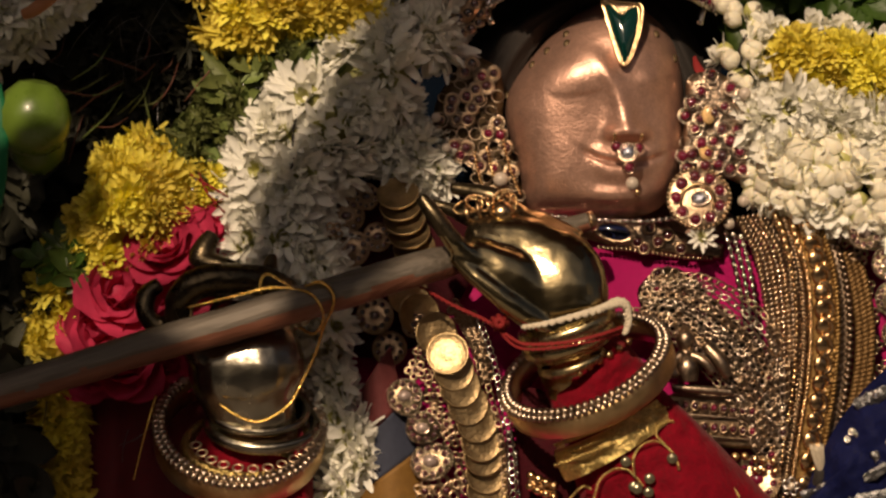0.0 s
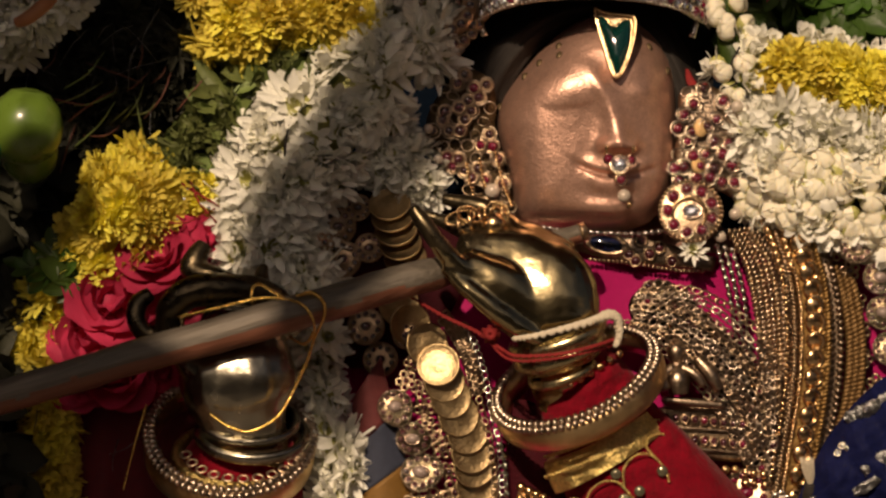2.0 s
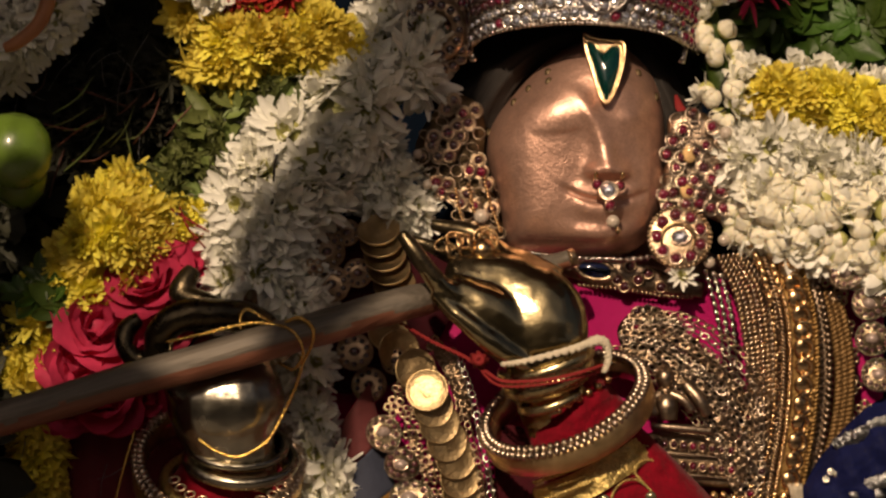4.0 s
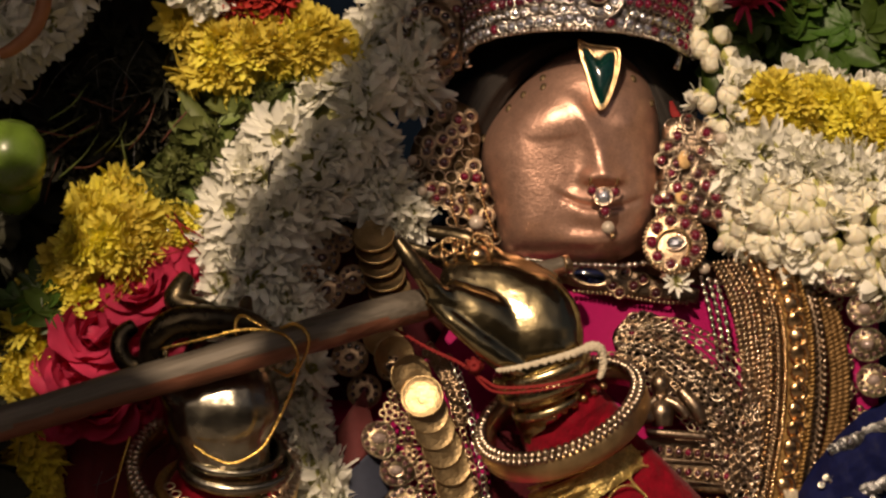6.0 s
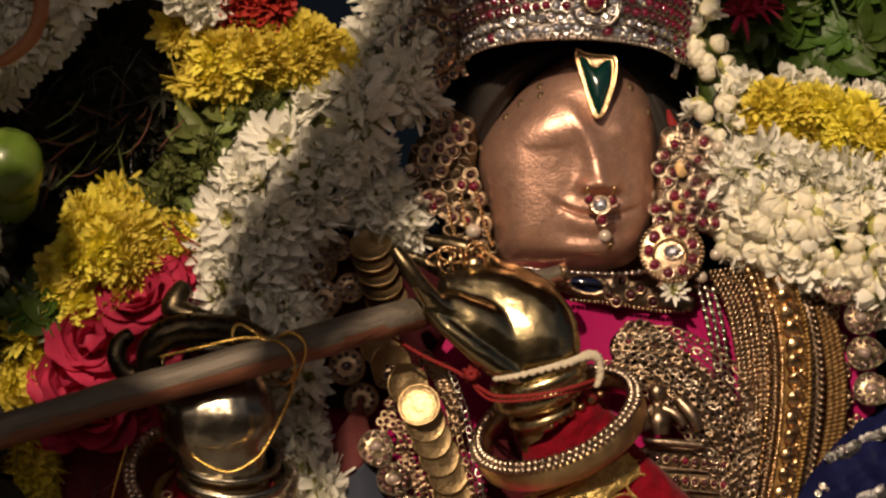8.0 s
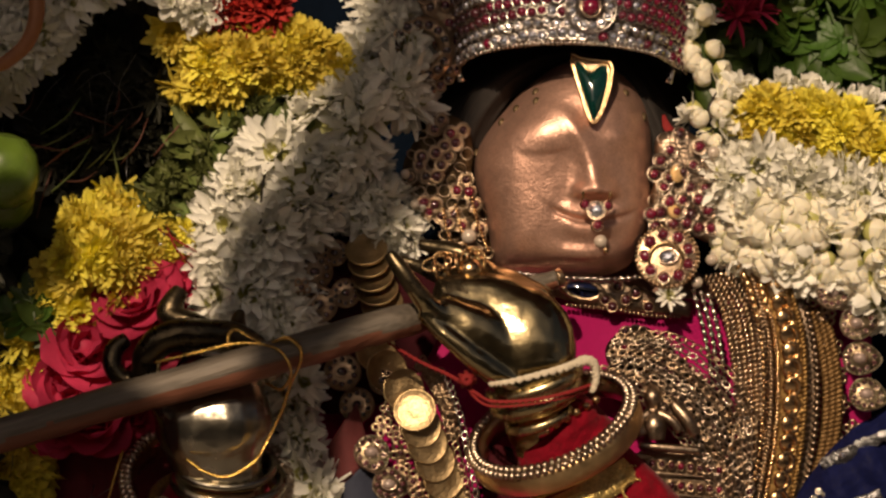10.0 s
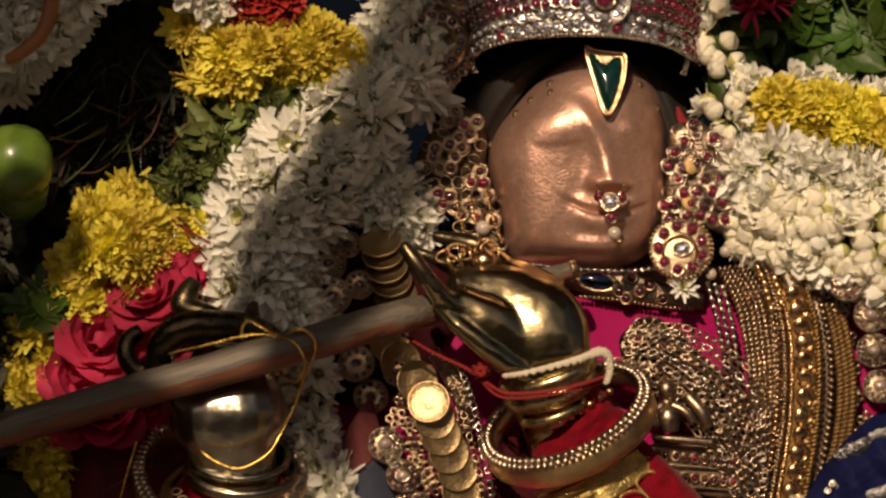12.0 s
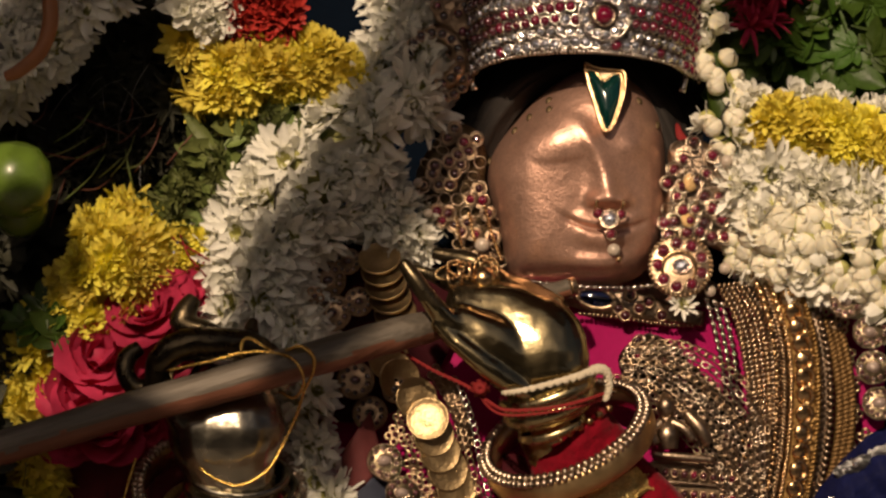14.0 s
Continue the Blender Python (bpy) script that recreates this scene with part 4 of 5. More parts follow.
# right side
garland("bud_garland", "broad garland of cream jasmine buds", [(1330, 300, -26, 40), (1400, 300, -18, 75), (1475, 305, -14, 72), (1580, 340, -14, 78), (1690, 400, -16, 80)], 190, BUDS * 5 + CUPS[:3], "bud", LEAF, 1.3, 21, 1.3, 1.0, 0.8)
garland("white_garland", "band of open white blossoms above the buds", [(1320, 210, -26, 34), (1370, 225, -18, 60), (1450, 225, -16, 55), (1560, 250, -16, 60), (1680, 300, -18, 60)], 62, CUPS + STARS, "blossom", HERB, 1.15, 22)
garland("yellow_garland", "band of yellow chrysanthemum heads", [(1370, 125, -24, 42), (1420, 110, -22, 46), (1500, 122, -22, 46), (1570, 140, -22, 48), (1700, 170, -24, 50)], 50, MUMS, "flower_head", YELLOW, 1.0, 23, lift=0.35)
garland("white_garland", "thin row of white blossoms behind the yellow band", [(1330, 70, -34, 20), (1440, 60, -34, 22), (1560, 90, -34, 24), (1700, 100, -34, 26)], 15, CUPS, "blossom", SEPAL, 0.9, 24)
garland("bud_garland", "string of plump cream jasmine buds beside the crown", [(1262, -170, -34, 18), (1282, -80, -30, 20), (1296, 0, -28, 22), (1306, 60, -26, 32), (1320, 100, -24, 42), (1318, 150, -26, 30)], 36, BUDS + CUPS, "bud", LEAF, 1.12, 25)
bunch("leafy_sprigs", "fresh green lobed leaves heaped behind the garlands", "leaves", [(1310, 60), (1300, -180), (1720, -180), (1720, 90), (1560, 60), (1420, 70)], 110, LOBED, "leaf", -50, 26, 1.6, 26, 0.55, (0.1, -1, 0.4))
bunch("red_flower", "fringed dark pink flower among green leaves", "flower", [(1330, -150), (1410, -150), (1400, -70), (1350, -60)], 5, FRINGE, "flower_head", -34, 8, 1.4, 27)


def backing(name, outline, d, mat, label):
    tagged(part(name, plate(bmesh.new(), patch(outline, 8), d, 6, 6), mat, None), label, "leaves")


# dark plates added behind leaves and garlands in place of shade
backing("leaf_mat", [(1290, 120), (1280, -190), (1740, -190), (1740, 260), (1500, 400)], -72, SHADE, "dark plate added for the shade behind the green sprigs")
backing("leaf_mat", [(-90, 930), (-90, -60), (200, -190), (420, -60), (420, 200), (430, 420), (200, 930)], -52, SHADE, "dark plate added for the shade behind the flower garlands")

# stems, tinsel and stalks
rng = random.Random(5)
for k in range(46):
    x, y = rng.choice(((170, 190), (150, 130), (330, 300), (460, 130), (250, 130), (380, 230), (300, 350)))
    x, y, a, ln = x + rng.gauss(0, 40), y + rng.gauss(0, 36), rng.gauss(-0.7, 0.5), rng.uniform(40, 110)
    dx, dy = math.cos(a) * ln / 2, math.sin(a) * ln / 2
    bm = bmesh.new()
    tube(bm, [(x - dx, y - dy, -16, 1.6), (x + jit(8), y + jit(8), -11, 1.9), (x + dx, y + dy, -15, 1.0)], 8, 5)
    tagged(part("twig", bm, STEM if k % 3 else HERB, None), "thin reddish brown herb twig", "twig", "twigs in the herbs")
for k in range(34):
    x, y = rng.choice(((260, 60), (120, 130), (330, 370), (210, 60), (420, 160), (300, 270), (190, 760)))
    x, y, a, ln = x + rng.gauss(0, 45), y + rng.gauss(0, 40), rng.uniform(0, 3.1), rng.uniform(20, 90)
    dx, dy = math.cos(a) * ln / 2, math.sin(a) * ln / 2
    bm = bmesh.new()
    tube(bm, [(x - dx, y - dy, -9, 0.7), (x + jit(8), y + jit(8), -5, 0.8), (x + dx, y + dy, -9, 0.6)], 8, 4)
    tagged(part("tinsel", bm, TINSEL, None), "hair-thin silver tinsel thread", "tinsel", "tinsel threads")

for rows in ([(335, 308, -2, 2.2), (380, 335, 2, 2.4), (428, 362, -2, 2.0)], [(350, 300, -2, 1.8), (366, 340, 2, 2.2), (400, 380, 0, 1.8)], [(290, 372, 6, 1.6), (340, 378, 8, 1.8), (395, 352, 2, 1.6)]):
    thread("red_thread", rows, REDSTRING, "loose red thread across the yellow flowers", n=20)
thread("black_thread", [(528, 190, 8, 2.4), (518, 240, 11, 2.6), (520, 280, 11, 2.4), (512, 310, 9, 2.2)], BLACK, "black thread binding the white garland", n=20)
thread("black_thread", [(1322, 60, -12, 2.2), (1308, 90, -11, 2.4), (1318, 122, -11, 2.4), (1290, 134, -12, 2.2)], BLACK, "black thread binding the bud string", n=24)
GLINT = (SUN + Vector((0, -1, 0))).normalized()
for x, y, d in ((300, 268, 2), (572, 88, 4), (466, 248, 6), (340, 335, 8), (384, 350, 6), (290, 376, 8), (328, 372, 8), (152, 443, 2), (346, 318, 6), (430, 150, 0), (250, 300, 6)):
    bm = bmesh.new()
    lathe(bm, basis(at(x, y, d), GLINT + Vector((jit(0.05), jit(0.05), jit(0.05))), U * random.uniform(1.6, 3.4)), [(0.9, -0.2), (1.0, 0.0), (0.9, 0.15), (0.2, 0.2)], 10)
    tagged(part("spangle", bm, TINSEL, None), "tiny silver spangle caught in the flowers", "spangle", "silver spangles")

tagged(put("fallen_blossom", STARS[1], basis(at(594, 578, 14), (0.3, -1, 0.3), 0.0009), None), "small white blossom caught behind the gold thread", "blossom")

# fruit and stalk
fruit = thing("fruit", at(55, 215, 30), "glossy round green fruit hanging beside the garland", "fruit")
bm = bmesh.new()
lathe(bm, basis(at(58, 208, 22), (0.15, -0.1, 1), U), [(4, 60), (12, 66), (34, 60), (56, 38), (67, 8), (66, -20), (54, -46), (34, -62), (10, -68), (3, -66)], 40)
part("skin", bm, FRUIT, fruit)
fruit = thing("fruit", at(70, 310, 4), "green fruit in the shade of another", "fruit")
bm = bmesh.new()
lathe(bm, basis(at(66, 256, 2), (0.1, -0.5, 1), U * 0.85), [(4, 60), (30, 62), (52, 40), (60, 8), (56, -26), (36, -54), (10, -62), (3, -60)], 36)
part("skin", bm, FRUIT, fruit)
bm = bmesh.new()
tube(bm, [(112, -190, 30, 14), (116, -118, 32, 14), (117, -66, 34, 14), (100, -18, 35, 13), (62, 16, 35, 12), (40, 26, 34, 9)], 24, 14)
tagged(part("stalk", bm, TERRA, None), "curved orange-brown stalk over the white blossoms", "stalk")
bm = bmesh.new()
tube(bm, [(-14, 150, 30, 16), (-2, 210, 32, 16), (0, 280, 32, 14), (-6, 340, 30, 14), (-18, 400, 28, 12)], 20, 12, flat=0.3)
tagged(part("ribbon", bm, RIBBON, None), "shiny green ribbon at the fruit", "ribbon")

# ---- jewels ----
def dome(k=1.0, n=10):
    return lathe(bmesh.new(), Matrix.Identity(4), [(1.0, -0.25), (1.0, 0.05), (0.88, 0.42 * k), (0.6, 0.74 * k), (0.22, 0.92 * k)], n)


def brilliant():
    bm = bmesh.new()
    lathe(bm, Matrix.Identity(4), [(0.55, -0.4), (1.0, 0.0), (0.82, 0.32), (0.5, 0.56), (0.16, 0.62)], 8)
    return bm


CAB = mesh_of("cabochon", dome(), RUBY)
CAB_DARK = mesh_of("cabochon", dome(), GARNET)
FACET = mesh_of("brilliant", brilliant(), DIAMOND, True)
BEAD = mesh_of("pearl", ball(bmesh.new(), Matrix.Identity(4), 14, 10), PEARL)
GOLDBEAD = mesh_of("gold_bead", ball(bmesh.new(), Matrix.Identity(4), 12, 8), GOLD)
CLEAR = mesh_of("cabochon", dome(), material("clear_pink_stone", (0.40, 0.31, 0.27), 0.12, 0.3, 0.3, 0.002, 0, coat=1.0))
BOSS = mesh_of("gold_boss", ball(bmesh.new(), Matrix.Identity(4), 16, 10), material("matte_gold_plate", (0.55, 0.36, 0.16), 0.6, 0.6, 0.3, 0.002, 0.3))
COLLAR = mesh_of("setting", ring(bmesh.new(), Matrix.Identity(4), 1.10, 0.16, 12, 6), PALEGOLD)
COLLAR_OLD = mesh_of("setting", ring(bmesh.new(), Matrix.Identity(4), 1.12, 0.28, 12, 6), ANTIQUE)
COLLAR_PALE = mesh_of("setting", ring(bmesh.new(), Matrix.Identity(4), 1.12, 0.26, 12, 6), SILVER)
FRONT = Vector((0, -1, 0))


def wobble(n, s):
    return (Vector(n) + Vector((jit(s), jit(s), jit(s)))).normalized()


def stone(parent, place, r, gem=None, collar=None, normal=FRONT, name="stone", stretch=1.0, spin=0.0):
    m = basis(place, wobble(normal, 0.32 if gem is FACET else 0.14), (r * U * stretch, r * U, r * U), spin)
    holder = put("setting", collar, m, parent) if collar else parent
    return put(name, gem or CAB, m, holder)


def rosette(x, y, d, r, n, label, gem=None, collar=None, heart=None, drop=0.0, angle=0.0, category="brooch", plate_mat=None):
    """A round or drop-shaped jewel: back plate, a rim, stones in a ring and one at heart."""
    g = thing("rosette", at(x, y, d), label, category, "jewelled rosettes")
    normal = wobble((0, -1, 0.1), 0.16)
    m = basis(at(x, y, d), normal, U, angle)
    shape = lambda a, q: Vector((q * math.cos(a) * (1 + drop * max(0, math.cos(a)) ** 3), q * math.sin(a), 0))
    bm = bmesh.new()
    rows = [[bm.verts.new(m @ (shape(2 * math.pi * i / 36, r * q) + Vector((0, 0, h)))) for i in range(36)] for q, h in ((0.9, -8), (1.0, -4), (1.0, 2), (0.94, 4), (0.6, 5), (0.2, 7))]
    for a, b in zip(rows, rows[1:]):
        for i in range(36):
            bm.faces.new((a[i], a[(i + 1) % 36], b[(i + 1) % 36], b[i]))
    bm.faces.new(rows[-1]), bm.faces.new(rows[0][::-1])
    part("back_plate", bm, plate_mat or ANTIQUE, g)
    bm = bmesh.new()
    pts = [m @ (shape(2 * math.pi * i / 40, r * 0.97) + Vector((0, 0, 4))) for i in range(41)]
    tiny = plain(ball(bmesh.new(), Matrix.Identity(4), 6, 5))
    many("rim", tiny, [basis(p, normal, U * r * 0.075) for p in pts[:-1]], SILVERED if plate_mat is DARKBRASS else ANTIQUE, g, kind="stuff")
    for k in range(n):
        a = 2 * math.pi * (k + 0.5) / n
        q = m @ (shape(a, r * 0.70) + Vector((0, 0, 5)))
        stone(g, q, r * min(0.19, 1.6 / n), gem, collar or COLLAR_OLD, normal)
    if heart:
        stone(g, m @ Vector((0, 0, 6)), r * (0.33 if plate_mat is DARKBRASS else 0.25), heart, collar or COLLAR_OLD, normal, "centre_stone", 1.25)
    return g


def little_flower(x, y, d, r, label, mat=None, heart=None):
    """Five gold petals round a small stone."""
    g = thing("flower_stud", at(x, y, d), label, "stud", "small gold flower studs")
    normal = wobble(FRONT, 0.2)
    m = basis(at(x, y, d), normal, U, jit(1.0))
    me = mesh_of("petal", ring(bmesh.new(), Matrix.Identity(4), 0.30 * r, 0.13 * r, 12, 6), mat or ANTIQUE)
    for k in range(5):
        put("petal", me, m @ Matrix.Rotation(k * 1.2566, 4, "Z") @ Matrix.Translation((r * 0.62, 0, 0)), g)
    stone(g, m @ Vector((0, 0, 2)), r * 0.26, heart or CAB_DARK, COLLAR_OLD, normal)
    return g


def stone_field(parent, outline, step, d_of, r, mix, seed=1, normal=FRONT, loops=0.25, loop_mat=None):
    """Stones packed over a patch, with wire loops between them."""
    rng = random.Random(seed)
    poly = np.array(outline, float)
    lo, hi = poly.min(0), poly.max(0)
    wire = plain(ring(bmesh.new(), Matrix.Identity(4), 1.0, 0.13, 14, 6))
    wires = []
    y, row = lo[1] + step * 0.4, 0
    while y < hi[1]:
        x = lo[0] + (step / 2 if row % 2 else 0)
        while x < hi[0]:
            px, py = x + rng.uniform(-0.22, 0.22) * step, y + rng.uniform(-0.22, 0.22) * step
            x += step
            if not inside(px, py, poly):
                continue
            place = at(px, py, d_of(px, py))
            if rng.random() < loops:
                wires.append(basis(place, wobble(normal, 0.2), (U * step * 0.46, U * step * rng.uniform(0.3, 0.46), U * step * 0.5), rng.uniform(0, 3)))
            else:
                gem, col = rng.choice(mix)
                stone(parent, place, r * rng.uniform(0.78, 1.2), gem, col, normal)
                wires.append(basis(place, wobble(normal, 0.15), (U * r * 1.6, U * r * rng.uniform(1.4, 1.8), U * r * 1.2), rng.uniform(0, 3)))
        y += step * 0.87
        row += 1
    many("filigree", wire, wires, loop_mat or PALEGOLD, parent, "looped gold wire", kind="stuff")


def strand(name, rows, spacing, mat, parent=None, label="", category="chain", group="", columns=1, gap=0.0, squash=(1, 1, 1), shape="bead", skew=0.0, kind="stuff"):
    """Beads or links along rows of x, y, d, radius; columns lie side by side."""
    tiny = plain(ball(bmesh.new(), Matrix.Identity(4), 8, 6)) if shape == "bead" else plain(ring(bmesh.new(), Matrix.Identity(4), 0.86, 0.26, 12, 6))
    line = spline(rows, 400)
    step = np.hypot(np.diff(line[:, 0]), np.diff(line[:, 1]))
    run = np.concatenate([[0], np.cumsum(step)])
    places = []
    for k, s in enumerate(np.arange(0, run[-1], spacing)):
        i = min(int(np.searchsorted(run, s)), 399)
        x, y, d, r = line[i]
        tx, ty = line[min(i + 1, 400)][0] - x, line[min(i + 1, 400)][1] - y
        ln = math.hypot(tx, ty) or 1
        tx, ty = tx / ln, ty / ln
        for c in range(columns):
            o = (c - (columns - 1) / 2) * gap
            shift = spacing * 0.5 * (c % 2)
            p = at(x - ty * o + tx * shift, y + tx * o + ty * shift, d - 0.004 * o * o / max(1, gap))
            places.append(basis(p, wobble(FRONT, 0.22), (r * U * squash[0], r * U * squash[1], r * U * squash[2]), skew + (0.3 if shape == "link" and k % 2 else 0) + jit(0.06), Vector((tx, 0, -ty))))
    if parent:
        return many(name, tiny, places, mat, parent, label, kind)
    g = thing(name, at(*rows[-1][:3]), label, category, group)
    many("link_chain" if shape == "link" else "bead_string", tiny, places, mat, g, kind=kind)
    bm = bmesh.new()
    tube(bm, [(x, y, d - 1.2 - 0.06 * r, max(2.0, r * 0.45 + (columns - 1) * gap * 0.5)) for x, y, d, r in rows], 40, 8, flat=0.3 if columns > 1 else 1.0)
    part("cord", bm, mat, g)
    return g


MIX = [(CAB, COLLAR)] * 8 + [(CAB_DARK, COLLAR)] * 3
# darker stones and settings, standing in for rubies in shade
MIX_SHADED = [(CAB, COLLAR_OLD)] * 3 + [(CAB_DARK, COLLAR_OLD)] * 5

# ear ornaments
ear = thing("ear_ornament", at(1240, 410, -10), "large gold ear ornament crowded with rubies and pearls", "ear ornament", "ear ornaments")
EAR_R = [(1218, 138), (1268, 128), (1302, 150), (1332, 178), (1344, 225), (1332, 290), (1318, 325), (1290, 318), (1240, 300), (1206, 305), (1204, 260), (1214, 200)]
part("back_plate", plate(bmesh.new(), patch(EAR_R, 6), -14, 2, 3), NETGOLD, ear)
for x, y in ((1254, 204), (1250, 268)):
    put("gold_boss", BOSS, basis(at(x, y, -8), (0.1, -1, 0.2), (U * 13, U * 17, U * 4)), ear)
stone_field(ear, EAR_R, 26, lambda x, y: -11 + 3 * (1 - ((x - 1270) / 80) ** 2), 8.6, MIX, 31, (0.12, -1, 0.1), 0.2, SILVERED)
for x, y, r in ((1318, 166, 12), (1340, 220, 12), (1316, 356, 11), (1290, 396, 11), (1335, 300, 9)):
    put("pearl", BEAD, basis(at(x, y, -10), FRONT, U * r), ear)
rosette(1237, 352, -6, 57, 9, "round gold ear disc ringed with rubies round a diamond", CAB, COLLAR, FACET, category="ear disc", plate_mat=ANTIQUE)
part("disc_ring", ring(bmesh.new(), basis(at(1235, 356, -4), FRONT, U), 30, 3.5, 40, 8), GOLD, ear)
# this side's shade is coloured in: dark plate, dim stones, old wire
ear = thing("ear_ornament", at(870, 345, -14), "large gold ear ornament crowded with rubies, shade put into its colours", "ear ornament", "ear ornaments")
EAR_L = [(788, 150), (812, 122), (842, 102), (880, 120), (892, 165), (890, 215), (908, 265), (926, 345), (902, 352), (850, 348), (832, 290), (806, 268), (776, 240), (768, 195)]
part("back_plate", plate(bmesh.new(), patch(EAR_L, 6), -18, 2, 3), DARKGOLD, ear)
stone_field(ear, EAR_L, 24, lambda x, y: -13 + 2 * (1 - ((x - 840) / 80) ** 2), 8.4, MIX_SHADED, 32, (-0.12, -1, 0.05), 0.24, NETGOLD)
for x, y, r in ((772, 208, 9), (790, 262, 9), (886, 318, 14)):
    put("pearl", BEAD, basis(at(x, y, -9), FRONT, U * r), ear)
for k, (x0, y0, x1, y1) in enumerate(((840, 270, 858, 340), (862, 262, 884, 340), (890, 250, 920, 345))):
    strand("bead_edge", [(x0, y0, -10, 4), ((x0 + x1) / 2 - 3, (y0 + y1) / 2, -9, 4), (x1, y1, -10, 4)], 7, GOLD, ear)

# crown
def crown_at(a, h, out=0.0):
    """a: degrees from the middle; h: height over the lower edge."""
    c, s = math.cos(radians(a)), math.sin(radians(a))
    flare = 1 + h * 0.00025
    return at(1058 + (203 + out * 4) * s * flare, 52 - 82 * max(0, c) ** 0.85 - h, -34 + (50 + out) * c * flare)


def crown_normal(a):
    return Vector((math.sin(radians(a)) * 1.0, -math.cos(radians(a)) - 0.15, 0.1))


crown = thing("crown", at(1058, 50, -30), "tall silver crown set with rows of rubies and diamonds", "crown")
part("band", sheet(bmesh.new(), lambda u, v: crown_at(-84 + 168 * u, 300 * v), 60, 16, 0.003), SILVER, crown)
for row, (kind, r) in enumerate((("d", 9.5), ("d", 7), ("r", 9), ("r", 9), ("d", 9), ("r", 9.5), ("r", 8.5), ("d", 8), ("r", 9), ("r", 9))):
    h = 12 + row * 21
    n = 31
    for k in range(n):
        a = -78 + 156 * (k + (0.5 if row % 2 else 0)) / n
        near = math.hypot((a - 11) * 3.5, h - 62)
        if near < 46:
            continue
        # left of -45 degrees darker stones replace rubies to paint that end's shade
        gem = FACET if (kind == "d") != (random.random() < 0.12) and a < 40 or (kind == "d" and random.random() < 0.5) else (CAB if a > -45 else CAB_DARK)
        stone(crown, crown_at(a, h + jit(2), 1.2), r * random.uniform(0.9, 1.1), gem, COLLAR_PALE, crown_normal(a))
strand("lower_rim", [((crown_at(a, 1, 1.5).x / U) * 1.0 + 784, 441 - (crown_at(a, 1, 1.5).z - 1.5) / U, -crown_at(a, 1, 1.5).y * 1000, 4.5) for a in range(-80, 81, 8)], 8, SILVER, crown)
big = crown_at(11, 62, 2.5)
stone(crown, big, 17, CAB, COLLAR, crown_normal(11), "centre_ruby")
for k in range(13):
    a = 2 * math.pi * k / 13
    stone(crown, big + Vector((math.cos(a) * 34 * U, 0.001, math.sin(a) * 34 * U)), 7.5, FACET, COLLAR_PALE, crown_normal(11))
part("medallion_ring", ring(bmesh.new(), basis(big + Vector((0, 0.0005, 0)), crown_normal(11), U), 46, 2.2, 40, 8), SILVER, crown)
for sx, x0 in ((1, 1242), (-1, 866)):
    bm = bmesh.new()
    tube(bm, [(x0 + sx * 16, -60, -22, 6), (x0 + sx * 6, 0, -20, 6), (x0 - sx * 4, 44, -18, 7)], 10, 8)
    part("side_bar", bm, SILVER, crown)

# side ornament of the crown, its shade put into dark stones and settings
orn = thing("crown_side_ornament", at(800, 60, -26), "curled gold ornament beside the crown, stones coloured dark for shade", "ornament")
part("scroll", ring(bmesh.new(), basis(at(798, -12, -18), (-0.2, -1, 0), U), 46, 17, 40, 10), ANTIQUE, orn)
for k in range(15):
    a = 2 * math.pi * k / 15
    stone(orn, at(798 + 46 * math.cos(a), -12 + 46 * math.sin(a), -13), 8.5, CAB_DARK, COLLAR_OLD)
for k in range(10):
    a = math.pi * (0.15 + 0.9 * k / 10)
    stone(orn, at(800 + 66 * math.cos(a), -6 + 66 * math.sin(a), -17), 8, CAB_DARK, COLLAR_OLD)
SIDE = [(850, -130), (885, -60), (862, 36), (838, 20), (820, -60), (800, -80), (790, -140)]
part("side_plate", plate(bmesh.new(), patch(SIDE, 6), -18, 2, 1), ANTIQUE, orn)
stone_field(orn, SIDE, 25, lambda x, y: -16, 8, MIX_SHADED, 35, (-0.2, -1, 0), 0.2, ANTIQUE)

# brow jewel
FRAME = [(1064, -10), (1080, -4), (1100, 0), (1122, 2), (1139, 8), (1137, 46), (1124, 90), (1112, 114), (1102, 118), (1094, 104), (1082, 66), (1070, 24)]
GEM = [(1076, 16), (1086, 14), (1100, 28), (1113, 19), (1126, 20), (1125, 52), (1114, 88), (1105, 102), (1097, 88), (1085, 52)]


def leaning(bm, y0, slope):
    for v in bm.verts:
        v.co.y += (v.co.z - at(0, y0, 0).z) * slope
    return bm


brow = thing("brow_jewel", at(1104, 116, 8), "heart-shaped green gem in a plain gold frame on the brow", "jewel")
hp = patch(FRAME, 5)
mid = hp.mean(0)
part("gold_frame", leaning(plate(bmesh.new(), hp, 8, 4, 0.4), 70, 0.28), ANTIQUE, brow)
loop = [(x, y, 8.4, 3.2) for x, y in mid + (hp - mid) * 0.95]
bm = bmesh.new()
tube(bm, loop + loop[:1], 90, 8)
part("raised_rim", leaning(bm, 70, 0.28), GOLD, brow)
gp = patch(GEM, 6)
gp = gp.mean(0) + (gp - gp.mean(0)) * 1.2
loop = [(x, y, 8.8, 2.4) for x, y in gp]
bm = bmesh.new()
tube(bm, loop + loop[:1], 90, 6)
part("inner_rim", leaning(bm, 70, 0.28), GOLD, brow)
part("green_gem", leaning(plate(bmesh.new(), gp, 8.7, 1, 3.6, 8), 70, 0.28), EMERALD, brow)

